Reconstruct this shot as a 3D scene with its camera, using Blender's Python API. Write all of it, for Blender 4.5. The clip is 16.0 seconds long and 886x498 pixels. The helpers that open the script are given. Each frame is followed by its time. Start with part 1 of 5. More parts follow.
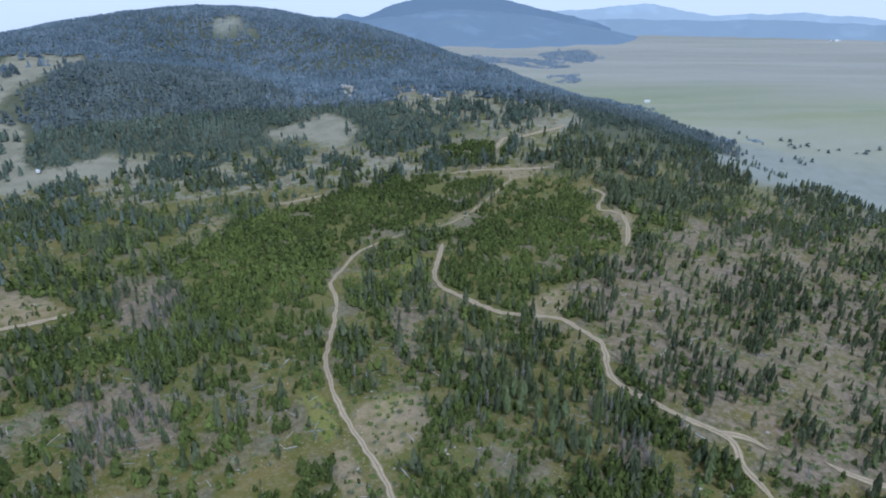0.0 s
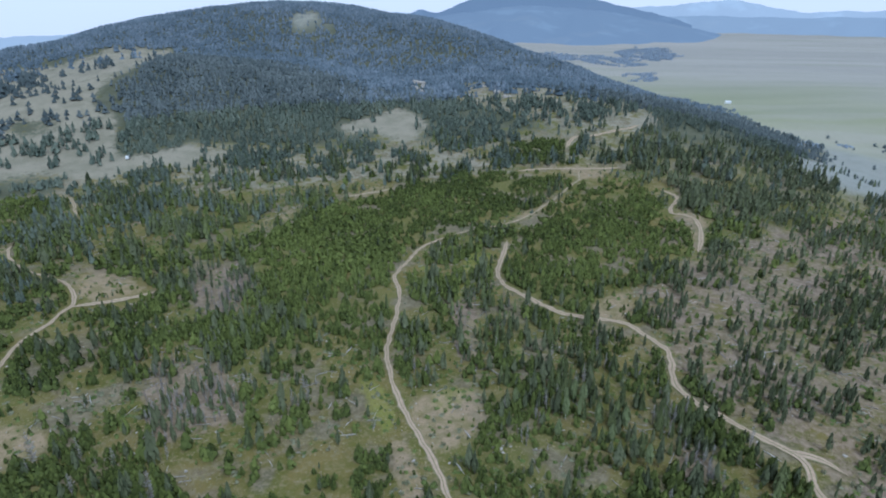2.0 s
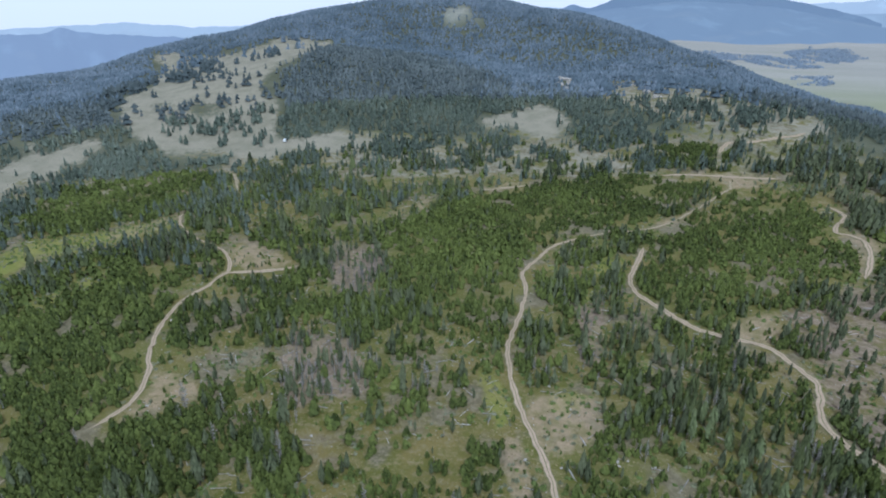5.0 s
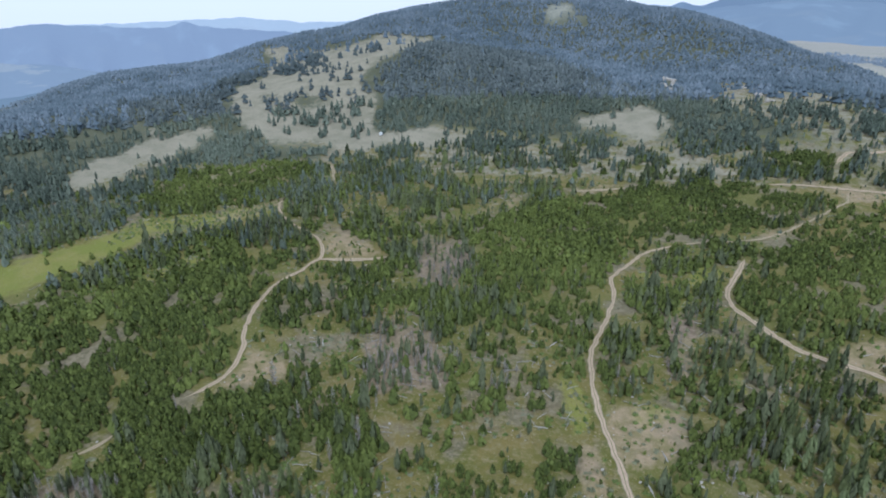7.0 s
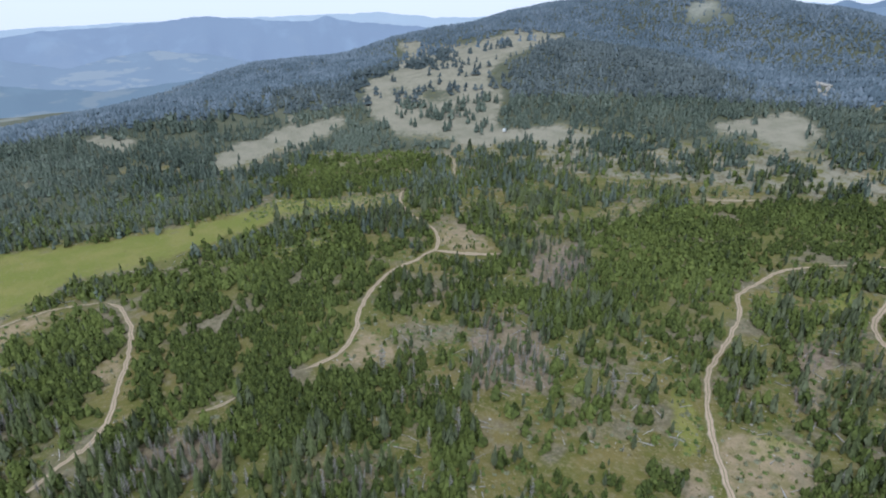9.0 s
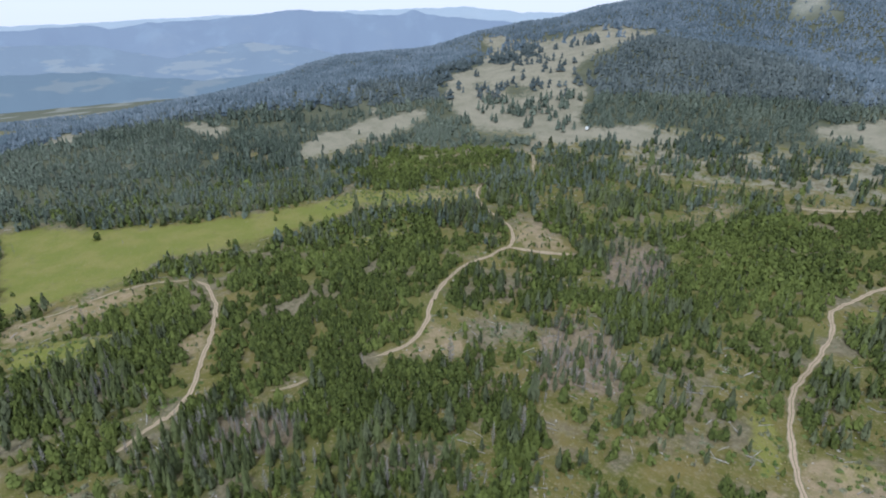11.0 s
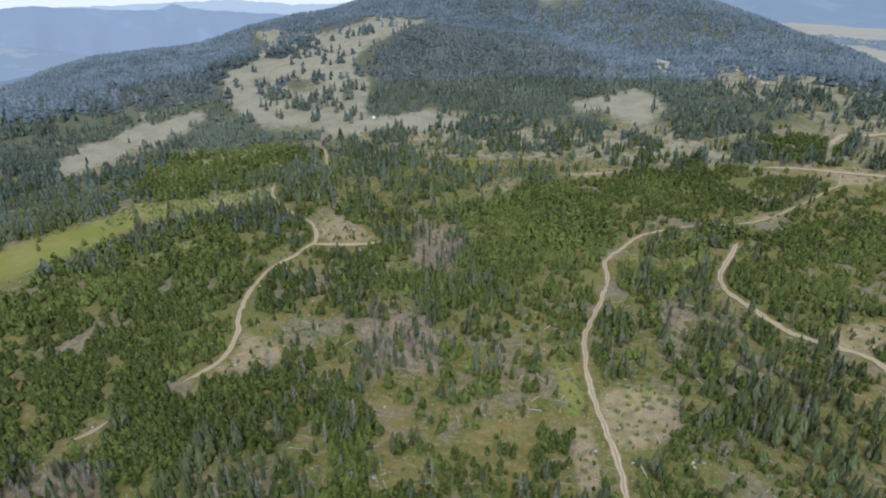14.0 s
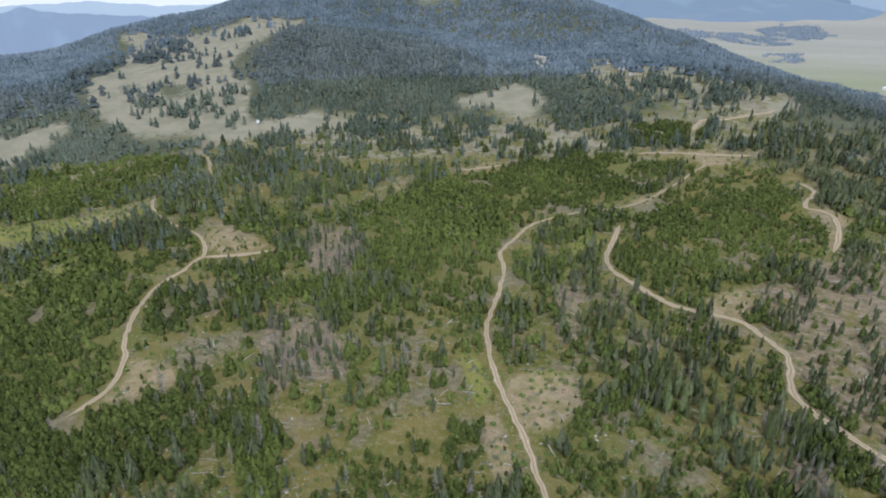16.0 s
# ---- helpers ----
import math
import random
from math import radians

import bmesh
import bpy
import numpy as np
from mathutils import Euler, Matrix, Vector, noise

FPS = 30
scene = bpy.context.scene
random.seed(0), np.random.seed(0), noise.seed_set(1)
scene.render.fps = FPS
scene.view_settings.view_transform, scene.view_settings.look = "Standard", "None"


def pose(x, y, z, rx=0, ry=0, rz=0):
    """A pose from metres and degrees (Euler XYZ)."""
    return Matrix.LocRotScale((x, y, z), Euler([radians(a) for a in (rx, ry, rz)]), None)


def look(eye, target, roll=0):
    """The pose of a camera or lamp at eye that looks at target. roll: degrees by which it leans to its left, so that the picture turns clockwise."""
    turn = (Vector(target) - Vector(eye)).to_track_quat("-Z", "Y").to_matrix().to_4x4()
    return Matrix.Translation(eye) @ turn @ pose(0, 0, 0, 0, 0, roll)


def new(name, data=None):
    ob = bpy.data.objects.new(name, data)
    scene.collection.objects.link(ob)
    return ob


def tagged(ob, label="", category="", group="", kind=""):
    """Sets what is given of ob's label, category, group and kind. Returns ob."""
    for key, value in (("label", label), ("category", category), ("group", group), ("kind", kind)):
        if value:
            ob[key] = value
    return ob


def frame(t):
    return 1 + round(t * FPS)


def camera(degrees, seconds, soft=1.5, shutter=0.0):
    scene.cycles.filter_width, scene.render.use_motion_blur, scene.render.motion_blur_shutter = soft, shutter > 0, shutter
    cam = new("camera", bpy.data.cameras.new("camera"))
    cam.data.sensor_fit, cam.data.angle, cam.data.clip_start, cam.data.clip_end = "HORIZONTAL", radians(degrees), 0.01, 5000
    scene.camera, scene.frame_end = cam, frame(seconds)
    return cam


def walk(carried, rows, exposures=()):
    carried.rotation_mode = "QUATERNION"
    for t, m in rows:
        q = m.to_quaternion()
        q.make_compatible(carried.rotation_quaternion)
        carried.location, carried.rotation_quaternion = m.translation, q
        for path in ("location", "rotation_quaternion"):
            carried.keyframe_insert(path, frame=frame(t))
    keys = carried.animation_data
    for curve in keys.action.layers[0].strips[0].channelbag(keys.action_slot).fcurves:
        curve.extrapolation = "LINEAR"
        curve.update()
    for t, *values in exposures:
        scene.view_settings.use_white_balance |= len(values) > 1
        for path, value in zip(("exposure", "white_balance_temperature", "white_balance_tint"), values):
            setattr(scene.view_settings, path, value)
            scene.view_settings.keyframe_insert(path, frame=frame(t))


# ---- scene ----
cam = camera(71.15, 16.0, 1.95)
EYE = (0.0, 0.0, 120.0)
# seconds, yaw, pitch
TURNS = [
    (0.0, -0.00, -22.15), (0.5, 1.72, -22.21), (1.0, 3.25, -22.34), (1.5, 4.73, -22.40), (2.0, 6.41, -22.47),
    (2.5, 8.62, -22.52), (3.0, 11.80, -22.58), (3.5, 13.86, -22.64), (4.0, 15.67, -22.76), (4.2, 16.33, -22.81),
    (4.9, 18.98, -22.88), (5.6, 21.94, -22.95), (6.3, 25.06, -23.02), (6.5, 26.03, -23.10), (7.0, 28.12, -23.15),
    (7.5, 30.89, -23.21), (8.0, 34.18, -23.27), (8.5, 36.84, -23.38), (9.0, 39.57, -23.47), (9.5, 42.34, -23.55),
    (10.0, 44.13, -23.68), (10.2, 44.69, -23.71), (10.5, 45.55, -23.75), (10.8, 46.50, -23.83), (11.1, 47.26, -23.95),
    (11.4, 47.55, -24.08), (11.7, 47.07, -24.20), (12.0, 45.55, -24.29), (12.3, 42.71, -24.33), (12.5, 39.70, -24.41),
    (13.0, 32.13, -24.51), (13.5, 29.08, -24.55), (14.0, 27.52, -24.60), (14.5, 25.50, -24.62), (15.0, 22.70, -24.67),
    (15.5, 20.01, -24.66), (16.0, 17.16, -24.67),
]
walk(cam, [(t, pose(*EYE, 90 + pitch, 0, yaw)) for t, yaw, pitch in TURNS], exposures=[(0.0, -0.06, 4830, 2), (4.0, 0.03, 4970, 2), (7.0, 0.13, 5140, 3), (10.0, 0.15, 5350, 3), (16.0, 0.21, 5570, 3)])

# ---- light: a high, milky overcast ----
SUN_HEIGHT, SUN_TURN = radians(55), radians(150)
world = bpy.data.worlds.new("world")
scene.world = world
world.use_nodes = True
wn = world.node_tree
sky = wn.nodes.new("ShaderNodeTexSky")
sky.sky_type, sky.sun_disc = "NISHITA", False
sky.sun_elevation, sky.sun_rotation = SUN_HEIGHT, SUN_TURN
sky.air_density, sky.dust_density, sky.ozone_density, sky.altitude = 1.0, 1.2, 4.0, 2200
milk = wn.nodes.new("ShaderNodeMix")
milk.data_type = "RGBA"
milk.inputs[0].default_value, milk.inputs[7].default_value = 0.90, (7.75, 7.4, 8.15, 1)
wn.links.new(sky.outputs[0], milk.inputs[6])
wn.links.new(milk.outputs[2], wn.nodes["Background"].inputs[0])
wn.nodes["Background"].inputs[1].default_value = 0.112
sun = new("sun", bpy.data.lights.new("sun", "SUN"))
sun.data.energy, sun.data.angle, sun.data.color = 1.85, radians(12), (1.0, 0.95, 0.88)
way_in = Vector((math.sin(SUN_TURN) * math.cos(SUN_HEIGHT), math.cos(SUN_TURN) * math.cos(SUN_HEIGHT), math.sin(SUN_HEIGHT)))
sun.matrix_world = look(way_in * 500, (0, 0, 0))

# ---- materials ----


class Nodes:
    """A short hand for node materials."""

    def __init__(self, name, roughness=0.85, specular=0.2):
        self.material = bpy.data.materials.new(name)
        self.material.use_nodes = True
        self.tree = self.material.node_tree
        self.shader = self.tree.nodes["Principled BSDF"]
        self.shader.inputs["Roughness"].default_value = roughness
        self.shader.inputs["Specular IOR Level"].default_value = specular
        self.place = self.tree.nodes.new("ShaderNodeTexCoord").outputs["Object"]

    def wire(self, value, socket):
        if isinstance(value, bpy.types.NodeSocket):
            self.tree.links.new(value, socket)
        elif isinstance(value, tuple):
            socket.default_value = (*value, 1.0) if len(value) == 3 else value
        else:
            socket.default_value = value

    def noise(self, scale, detail=4.0, rough=0.55):
        n = self.tree.nodes.new("ShaderNodeTexNoise")
        n.inputs["Scale"].default_value, n.inputs["Detail"].default_value, n.inputs["Roughness"].default_value = scale, detail, rough
        self.tree.links.new(self.place, n.inputs["Vector"])
        return n.outputs[0]

    def calc(self, kind, a, b=0.0):
        n = self.tree.nodes.new("ShaderNodeMath")
        n.operation = kind
        self.wire(a, n.inputs[0]), self.wire(b, n.inputs[1])
        return n.outputs[0]

    def step(self, value, low, high):
        n = self.tree.nodes.new("ShaderNodeMapRange")
        n.interpolation_type = "SMOOTHSTEP"
        self.wire(value, n.inputs[0])
        n.inputs[1].default_value, n.inputs[2].default_value = low, high
        return n.outputs[0]

    def mix(self, factor, a, b, kind="MIX"):
        n = self.tree.nodes.new("ShaderNodeMix")
        n.data_type, n.blend_type = "RGBA", kind
        self.wire(factor, n.inputs[0]), self.wire(a, n.inputs[6]), self.wire(b, n.inputs[7])
        return n.outputs[2]

    def attribute(self, name):
        n = self.tree.nodes.new("ShaderNodeAttribute")
        n.attribute_name = name
        return n

    def channels(self, name):
        n = self.tree.nodes.new("ShaderNodeSeparateColor")
        self.tree.links.new(self.attribute(name).outputs["Color"], n.inputs[0])
        return n.outputs

    def bump(self, height, strength, distance):
        n = self.tree.nodes.new("ShaderNodeBump")
        n.inputs["Strength"].default_value, n.inputs["Distance"].default_value = strength, distance
        self.wire(height, n.inputs["Height"])
        self.tree.links.new(n.outputs[0], self.shader.inputs["Normal"])

    def colour(self, value):
        self.wire(value, self.shader.inputs["Base Color"])
        return self.material


def ground_material():
    m = Nodes("dry_grassland", 0.95, 0.1)
    big, mid, fine, grain = m.noise(0.012, 4), m.noise(0.07, 5, 0.6), m.noise(0.45, 5, 0.65), m.noise(2.2, 3, 0.7)
    near, far = m.channels("cover"), m.channels("country")
    grass = m.mix(m.step(mid, 0.36, 0.62), (0.178, 0.142, 0.046), (0.114, 0.113, 0.024))
    grass = m.mix(m.step(fine, 0.46, 0.68), grass, (0.212, 0.176, 0.084))
    grass = m.mix(m.calc("MULTIPLY", m.step(big, 0.42, 0.60), 0.7), grass, (0.130, 0.130, 0.035))
    litter = m.noise(0.042, 5, 0.6)
    grass = m.mix(m.calc("MULTIPLY", m.step(litter, 0.49, 0.60), 0.65), grass, m.mix(m.step(fine, 0.4, 0.6), (0.150, 0.122, 0.092), (0.245, 0.204, 0.150)))
    edge = m.calc("ADD", m.calc("MULTIPLY", m.calc("SUBTRACT", fine, 0.5), 0.8), m.calc("MULTIPLY", m.calc("SUBTRACT", m.noise(0.16, 4, 0.6), 0.5), 1.6))
    lush = m.step(m.calc("ADD", near[1], edge), 0.32, 0.90)
    c = m.mix(lush, grass, m.mix(m.step(mid, 0.38, 0.64), (0.174, 0.186, 0.038), (0.222, 0.208, 0.058)))
    ash = m.step(m.calc("ADD", near[2], edge), 0.30, 0.70)
    c = m.mix(m.calc("MULTIPLY", ash, 0.64), c, m.mix(m.step(fine, 0.40, 0.62), (0.205, 0.150, 0.115), (0.318, 0.236, 0.180)))
    dry = m.step(m.calc("ADD", far[0], m.calc("MULTIPLY", edge, m.step(far[0], 0.0, 0.3))), 0.05, 0.40)
    c = m.mix(dry, c, m.mix(m.step(mid, 0.36, 0.66), (0.298, 0.268, 0.196), (0.234, 0.216, 0.152)))
    bare = m.step(m.calc("ADD", near[0], edge), 0.28, 0.85)
    bare = m.calc("MULTIPLY", bare, m.calc("ADD", 0.45, m.calc("MULTIPLY", m.step(m.noise(0.22, 4, 0.6), 0.38, 0.56), 0.55)))
    c = m.mix(m.calc("MULTIPLY", bare, 0.75), c, m.mix(m.step(fine, 0.38, 0.66), (0.390, 0.288, 0.190), (0.290, 0.226, 0.132)))
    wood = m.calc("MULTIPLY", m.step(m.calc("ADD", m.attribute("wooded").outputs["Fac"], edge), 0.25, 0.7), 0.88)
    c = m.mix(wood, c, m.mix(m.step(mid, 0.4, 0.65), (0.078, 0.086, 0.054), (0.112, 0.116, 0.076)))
    # the valley floor: sage by the hill's foot, hay fields, then pale range
    sage = m.mix(m.step(mid, 0.4, 0.65), (0.292, 0.296, 0.258), (0.258, 0.264, 0.226))
    c = m.mix(far[1], c, sage)
    stretch = m.tree.nodes.new("ShaderNodeMapping")
    stretch.inputs["Scale"].default_value, stretch.inputs["Rotation"].default_value = (0.0006, 0.0022, 0.0), (0, 0, radians(8))
    m.tree.links.new(m.place, stretch.inputs[0])
    bands = m.tree.nodes.new("ShaderNodeTexNoise")
    bands.inputs["Scale"].default_value, bands.inputs["Detail"].default_value = 1.0, 5
    m.tree.links.new(stretch.outputs[0], bands.inputs["Vector"])
    streaks = m.tree.nodes.new("ShaderNodeMapping")
    streaks.inputs["Scale"].default_value, streaks.inputs["Rotation"].default_value = (0.0016, 0.0105, 0.0), (0, 0, radians(14))
    m.tree.links.new(m.place, streaks.inputs[0])
    strips = m.tree.nodes.new("ShaderNodeTexNoise")
    strips.inputs["Scale"].default_value, strips.inputs["Detail"].default_value = 1.0, 6
    m.tree.links.new(streaks.outputs[0], strips.inputs["Vector"])
    pale = m.mix(m.step(bands.outputs[0], 0.40, 0.62), (0.318, 0.305, 0.268), (0.362, 0.342, 0.302))
    hay = m.mix(m.attribute("hay").outputs["Fac"], pale, m.mix(m.step(bands.outputs[0], 0.42, 0.60), (0.275, 0.288, 0.165), (0.325, 0.322, 0.208)))
    hay = m.mix(m.calc("MULTIPLY", m.step(strips.outputs[0], 0.50, 0.68), 0.45), hay, (0.375, 0.350, 0.300))
    hay = m.mix(m.calc("MULTIPLY", m.step(strips.outputs[0], 0.50, 0.34), 0.32), hay, (0.235, 0.250, 0.160))
    c = m.mix(far[2], c, hay)
    c = m.mix(m.step(grain, 0.42, 0.75), c, m.mix(0.45, c, (0.07, 0.075, 0.035)))
    speck = m.noise(1.1, 6, 0.7)
    c = m.mix(m.calc("MULTIPLY", m.step(speck, 0.56, 0.66), m.calc("SUBTRACT", 0.55, m.calc("MULTIPLY", wood, 0.6))), c, (0.310, 0.268, 0.170))
    m.bump(m.calc("MULTIPLY", m.calc("SUBTRACT", 1.0, far[1]), m.calc("ADD", fine, m.calc("MULTIPLY", grain, 0.4))), 0.6, 0.35)
    return m.colour(c)


def road_material():
    m = Nodes("packed_dirt", 0.95, 0.1)
    fine, grain = m.noise(0.8, 5, 0.65), m.noise(5.0, 3)
    dirt = m.mix(m.step(fine, 0.35, 0.68), (0.450, 0.342, 0.240), (0.345, 0.262, 0.180))
    worn = m.calc("ADD", m.attribute("worn").outputs["Fac"], m.calc("MULTIPLY", m.calc("SUBTRACT", fine, 0.5), 0.9))
    c = m.mix(m.step(worn, 0.25, 0.6), m.mix(m.step(grain, 0.4, 0.7), (0.165, 0.165, 0.075), (0.230, 0.202, 0.110)), dirt)
    m.bump(grain, 0.5, 0.05)
    return m.colour(c)


def foliage_material(name, dark, light, by_tree, rough=0.7, spark=0.42):
    """Needles or leaves; by_tree: the tone comes from the tone attribute, else from the object."""
    m = Nodes(name, rough, 0.15)
    island = m.tree.nodes.new("ShaderNodeNewGeometry").outputs["Random Per Island"]
    tone = m.attribute("tone").outputs["Fac"] if by_tree else m.tree.nodes.new("ShaderNodeObjectInfo").outputs["Random"]
    c = m.mix(tone, dark, light)
    c = m.mix(m.calc("MULTIPLY", island, spark), c, tuple(min(1.0, v * 1.7) for v in light))
    return m.colour(c)


def plain_material(name, a, b, scale=3.0, rough=0.85, specular=0.2, relief=0.02):
    m = Nodes(name, rough, specular)
    n = m.noise(scale, 5, 0.6)
    m.bump(n, 0.4, relief)
    return m.colour(m.mix(m.step(n, 0.35, 0.65), a, b))


GROUND, DIRT = ground_material(), road_material()
PINE, FIR, OLD = (0.032, 0.043, 0.010), (0.043, 0.054, 0.022), (0.044, 0.054, 0.026)
PINE_LIGHT, FIR_LIGHT, OLD_LIGHT = (0.130, 0.153, 0.038), (0.133, 0.153, 0.060), (0.132, 0.145, 0.076)
pine_needles = foliage_material("pine_needles", PINE, PINE_LIGHT, False)
fir_needles = foliage_material("fir_needles", FIR, FIR_LIGHT, False)
old_needles = foliage_material("old_needles", OLD, OLD_LIGHT, False)
stand_needles = foliage_material("stand_pine_needles", PINE, PINE_LIGHT, True)
wood_needles = foliage_material("wood_fir_needles", FIR, FIR_LIGHT, True)
open_needles = foliage_material("woodland_needles", OLD, OLD_LIGHT, True)
# Distance haze is put into these four needle colours as a blue, pale tint.
hazed_hill_needles = foliage_material("hill_haze_needles", (0.080, 0.106, 0.124), (0.156, 0.186, 0.214), True, spark=0.2)
hazed_slope_needles = foliage_material("slope_haze_needles", (0.053, 0.067, 0.066), (0.119, 0.136, 0.132), True, spark=0.2)
hazed_grove_needles = foliage_material("hazed_grove_needles", (0.160, 0.195, 0.235), (0.200, 0.235, 0.275), True)
hazed_mixed_needles = foliage_material("hazed_mixed_needles", (0.062, 0.080, 0.061), (0.148, 0.170, 0.127), True)
shrub_leaves = foliage_material("shrub_leaves", (0.070, 0.105, 0.025), (0.125, 0.150, 0.045), True)
grey_twigs = foliage_material("grey_twigs", (0.078, 0.072, 0.068), (0.170, 0.158, 0.148), True)
snag_wood = plain_material("weathered_wood", (0.190, 0.170, 0.150), (0.400, 0.370, 0.335), 4.0)
bark = plain_material("bark", (0.075, 0.055, 0.040), (0.140, 0.110, 0.085), 6.0)
stone = plain_material("lichened_stone", (0.300, 0.270, 0.230), (0.460, 0.425, 0.370), 2.5)
sage_leaves = foliage_material("sage_leaves", (0.112, 0.118, 0.062), (0.190, 0.188, 0.115), True)
pale_wood = foliage_material("bleached_wood", (0.230, 0.210, 0.185), (0.400, 0.375, 0.340), True)

# The land: a plain that tilts up gently towards the distance, and swells on it (east, north, radius, height).
NEAR_SWELLS = [
    (0, 0, 330, 17.0), (0, 0, 900, 152.2), (132, 188, 170, 15.1), (0, 230, 170, -6.8), (-132, 188, 170, -12.7),
    (-216, 79, 170, 14.8), (-253, 212, 130, 14.5), (-299, 139, 130, -12.6), (309, 368, 230, 52.2), (124, 464, 230, 6.5),
    (-83, 473, 230, -25.7), (-275, 393, 230, 55.2), (-416, 240, 230, -39.6), (-478, 42, 230, 46.4), (500, 0, 300, -59.4),
]
HILL_SWELLS = [
    (400, 693, 330, -136.3), (139, 788, 330, 227.7), (-111, 792, 330, -71.1), (-338, 725, 330, -48.0), (-535, 595, 330, -5.1),
    (-693, 400, 330, 33.0), (-783, 166, 330, -12.6),
]
FAR_SWELLS = [
    (450, 1113, 330, -40.7), (105, 1195, 330, 52.9), (-167, 1188, 330, -137.5), (-371, 1141, 330, -23.8), (-563, 1060, 330, 394.9),
    (-834, 863, 330, -206.0), (-1039, 600, 330, 147.3), (-1174, 249, 330, -11.5),
]
SUMMIT_SWELLS = [
    (-131, 1494, 330, 192.9), (-513, 1410, 330, -303.9), (-860, 1229, 330, -30.2), (-1427, 464, 330, -111.4), (-1499, 52, 330, 20.0),
    (133, 1895, 400, -110.2), (-232, 1886, 400, 145.3), (-492, 1835, 400, -71.0), (-712, 1762, 400, 350.8), (-1007, 1611, 400, 3.9),
    (-1367, 1320, 400, 121.7), (-1678, 892, 400, 27.5),
]
BACK_SWELLS = [
    (-383, -321, 300, -50.9), (0, -500, 300, 9.8), (383, -321, 300, 101.6), (-953, -550, 600, -30.3), (-376, -1034, 600, 49.0),
    (376, -1034, 600, 26.3), (1034, -376, 600, -110.2),
]
SWELLS = NEAR_SWELLS + HILL_SWELLS + FAR_SWELLS + SUMMIT_SWELLS + BACK_SWELLS


def wobble(x, y, size, seed):
    """Soft noise between about -1 and 1, from crossed waves."""
    total = 0.0
    for i in range(6):
        a = seed * 1.7 + i * 2.399
        k = 6.283 / size * (0.6 + 0.16 * i)
        total = total + np.sin(k * (x * np.cos(a) + y * np.sin(a)) + 1.3 * np.sin(0.37 * k * (y * np.cos(a) - x * np.sin(a)) + i + seed) + 5.1 * i * seed)
    return total / 3.2


# The swells are drawn on a chart that runs longer than the land beyond 300 m: the land is drawn in towards the eye and
# steeper there, shaped to keep the camera's view of it.
def eased(v):
    v = np.clip(v, 0, 1)
    return v * v * (3 - 2 * v)


CHART = np.arange(0, 6200.0, 2.0)
LAND = np.concatenate([[0], np.cumsum(2.0 * (1 - 0.6 * eased((CHART[:-1] + 1 - 300) / 300) * (1 - eased((CHART[:-1] + 1 - 1600) / 700))))])


def charted(r):
    """The distance on the chart of a distance over the land."""
    return np.interp(r, LAND, CHART)


def chart_height(x, y):
    """The height on the chart."""
    r = np.hypot(x, y)
    west, far_out = np.clip((-300 - x) / 1200, 0, 1), np.clip((r - 1500) / 900, 0, 1)
    z = -170 + np.maximum(0, r - 2100) * (0.006 - 0.106 * west) - 130 * west * far_out ** 2 * (3 - 2 * far_out)
    for sx, sy, size, height in SWELLS:
        z = z + height * np.exp(-((x - sx) ** 2 + (y - sy) ** 2) / (2 * size * size))
    rough = np.clip((r - 450) / 900, 0, 1) * np.clip((2600 - r) / 500, 0, 1)
    return z + 0.35 * wobble(x, y, 46, 3) + rough * (3.0 * wobble(x, y, 260, 1) + 1.3 * wobble(x, y, 110, 2))


def chart_place(x, y):
    x, y = np.asarray(x, float), np.asarray(y, float)
    r = np.hypot(x, y)
    k = charted(r) / np.maximum(r, 0.01)
    return x * k, y * k, k


# How far the ridge is lowered below the chart to fit its skyline in the camera's view, as a slope seen from the eye, by
# bearing west of north.
SKYLINE_BEARINGS = (-8, 4, 8, 11, 14, 20, 28, 31, 34, 37, 44, 46, 48.3, 50.5, 53, 56, 60, 66)
SKYLINE_DROPS = (0, -0.001, -0.001, 0.005, 0.0045, 0.005, 0.006, 0.002, 0.0035, 0.008, 0.007, 0.015, 0.018, 0.014, 0.007, -0.001, -0.002, 0)


def land(x, y):
    """The height of the land."""
    cx, cy, k = chart_place(x, y)
    r = np.hypot(x, y)
    skyline_drop = np.interp(np.degrees(np.arctan2(-np.asarray(x, float), y)), SKYLINE_BEARINGS, SKYLINE_DROPS)
    return 120 + (chart_height(cx, cy) - 120) / k - r * skyline_drop * eased((r - 800) / 170)


# Roads and tracks, as lines of (east, north).
TRACKS = {}
TRACKS["main_road"] = [(-5.4, 107.6), (-9.0, 115.0), (-13.5, 124.0), (-17.5, 134.0), (-25.0, 147.7), (-32.7, 162.4), (-38.3, 177.0), (-42.3, 191.7), (-42.8, 204.3), (-44.1, 224.9), (-46.3, 240.1), (-51, 254), (-48, 272), (-44, 291), (-38.0, 300.0), (-30.0, 308.0)]
TRACKS["upper_road"] = [(-30.0, 308.0), (-15.0, 319.0), (-6.0, 322.9), (5.0, 330.8), (17.0, 347.3), (28.8, 371.5), (39.4, 393.3), (45.1, 403.1), (46, 421)]
TRACKS["pad_road"] = [(76, 427), (58, 426), (39, 426), (18, 427), (4, 423)]
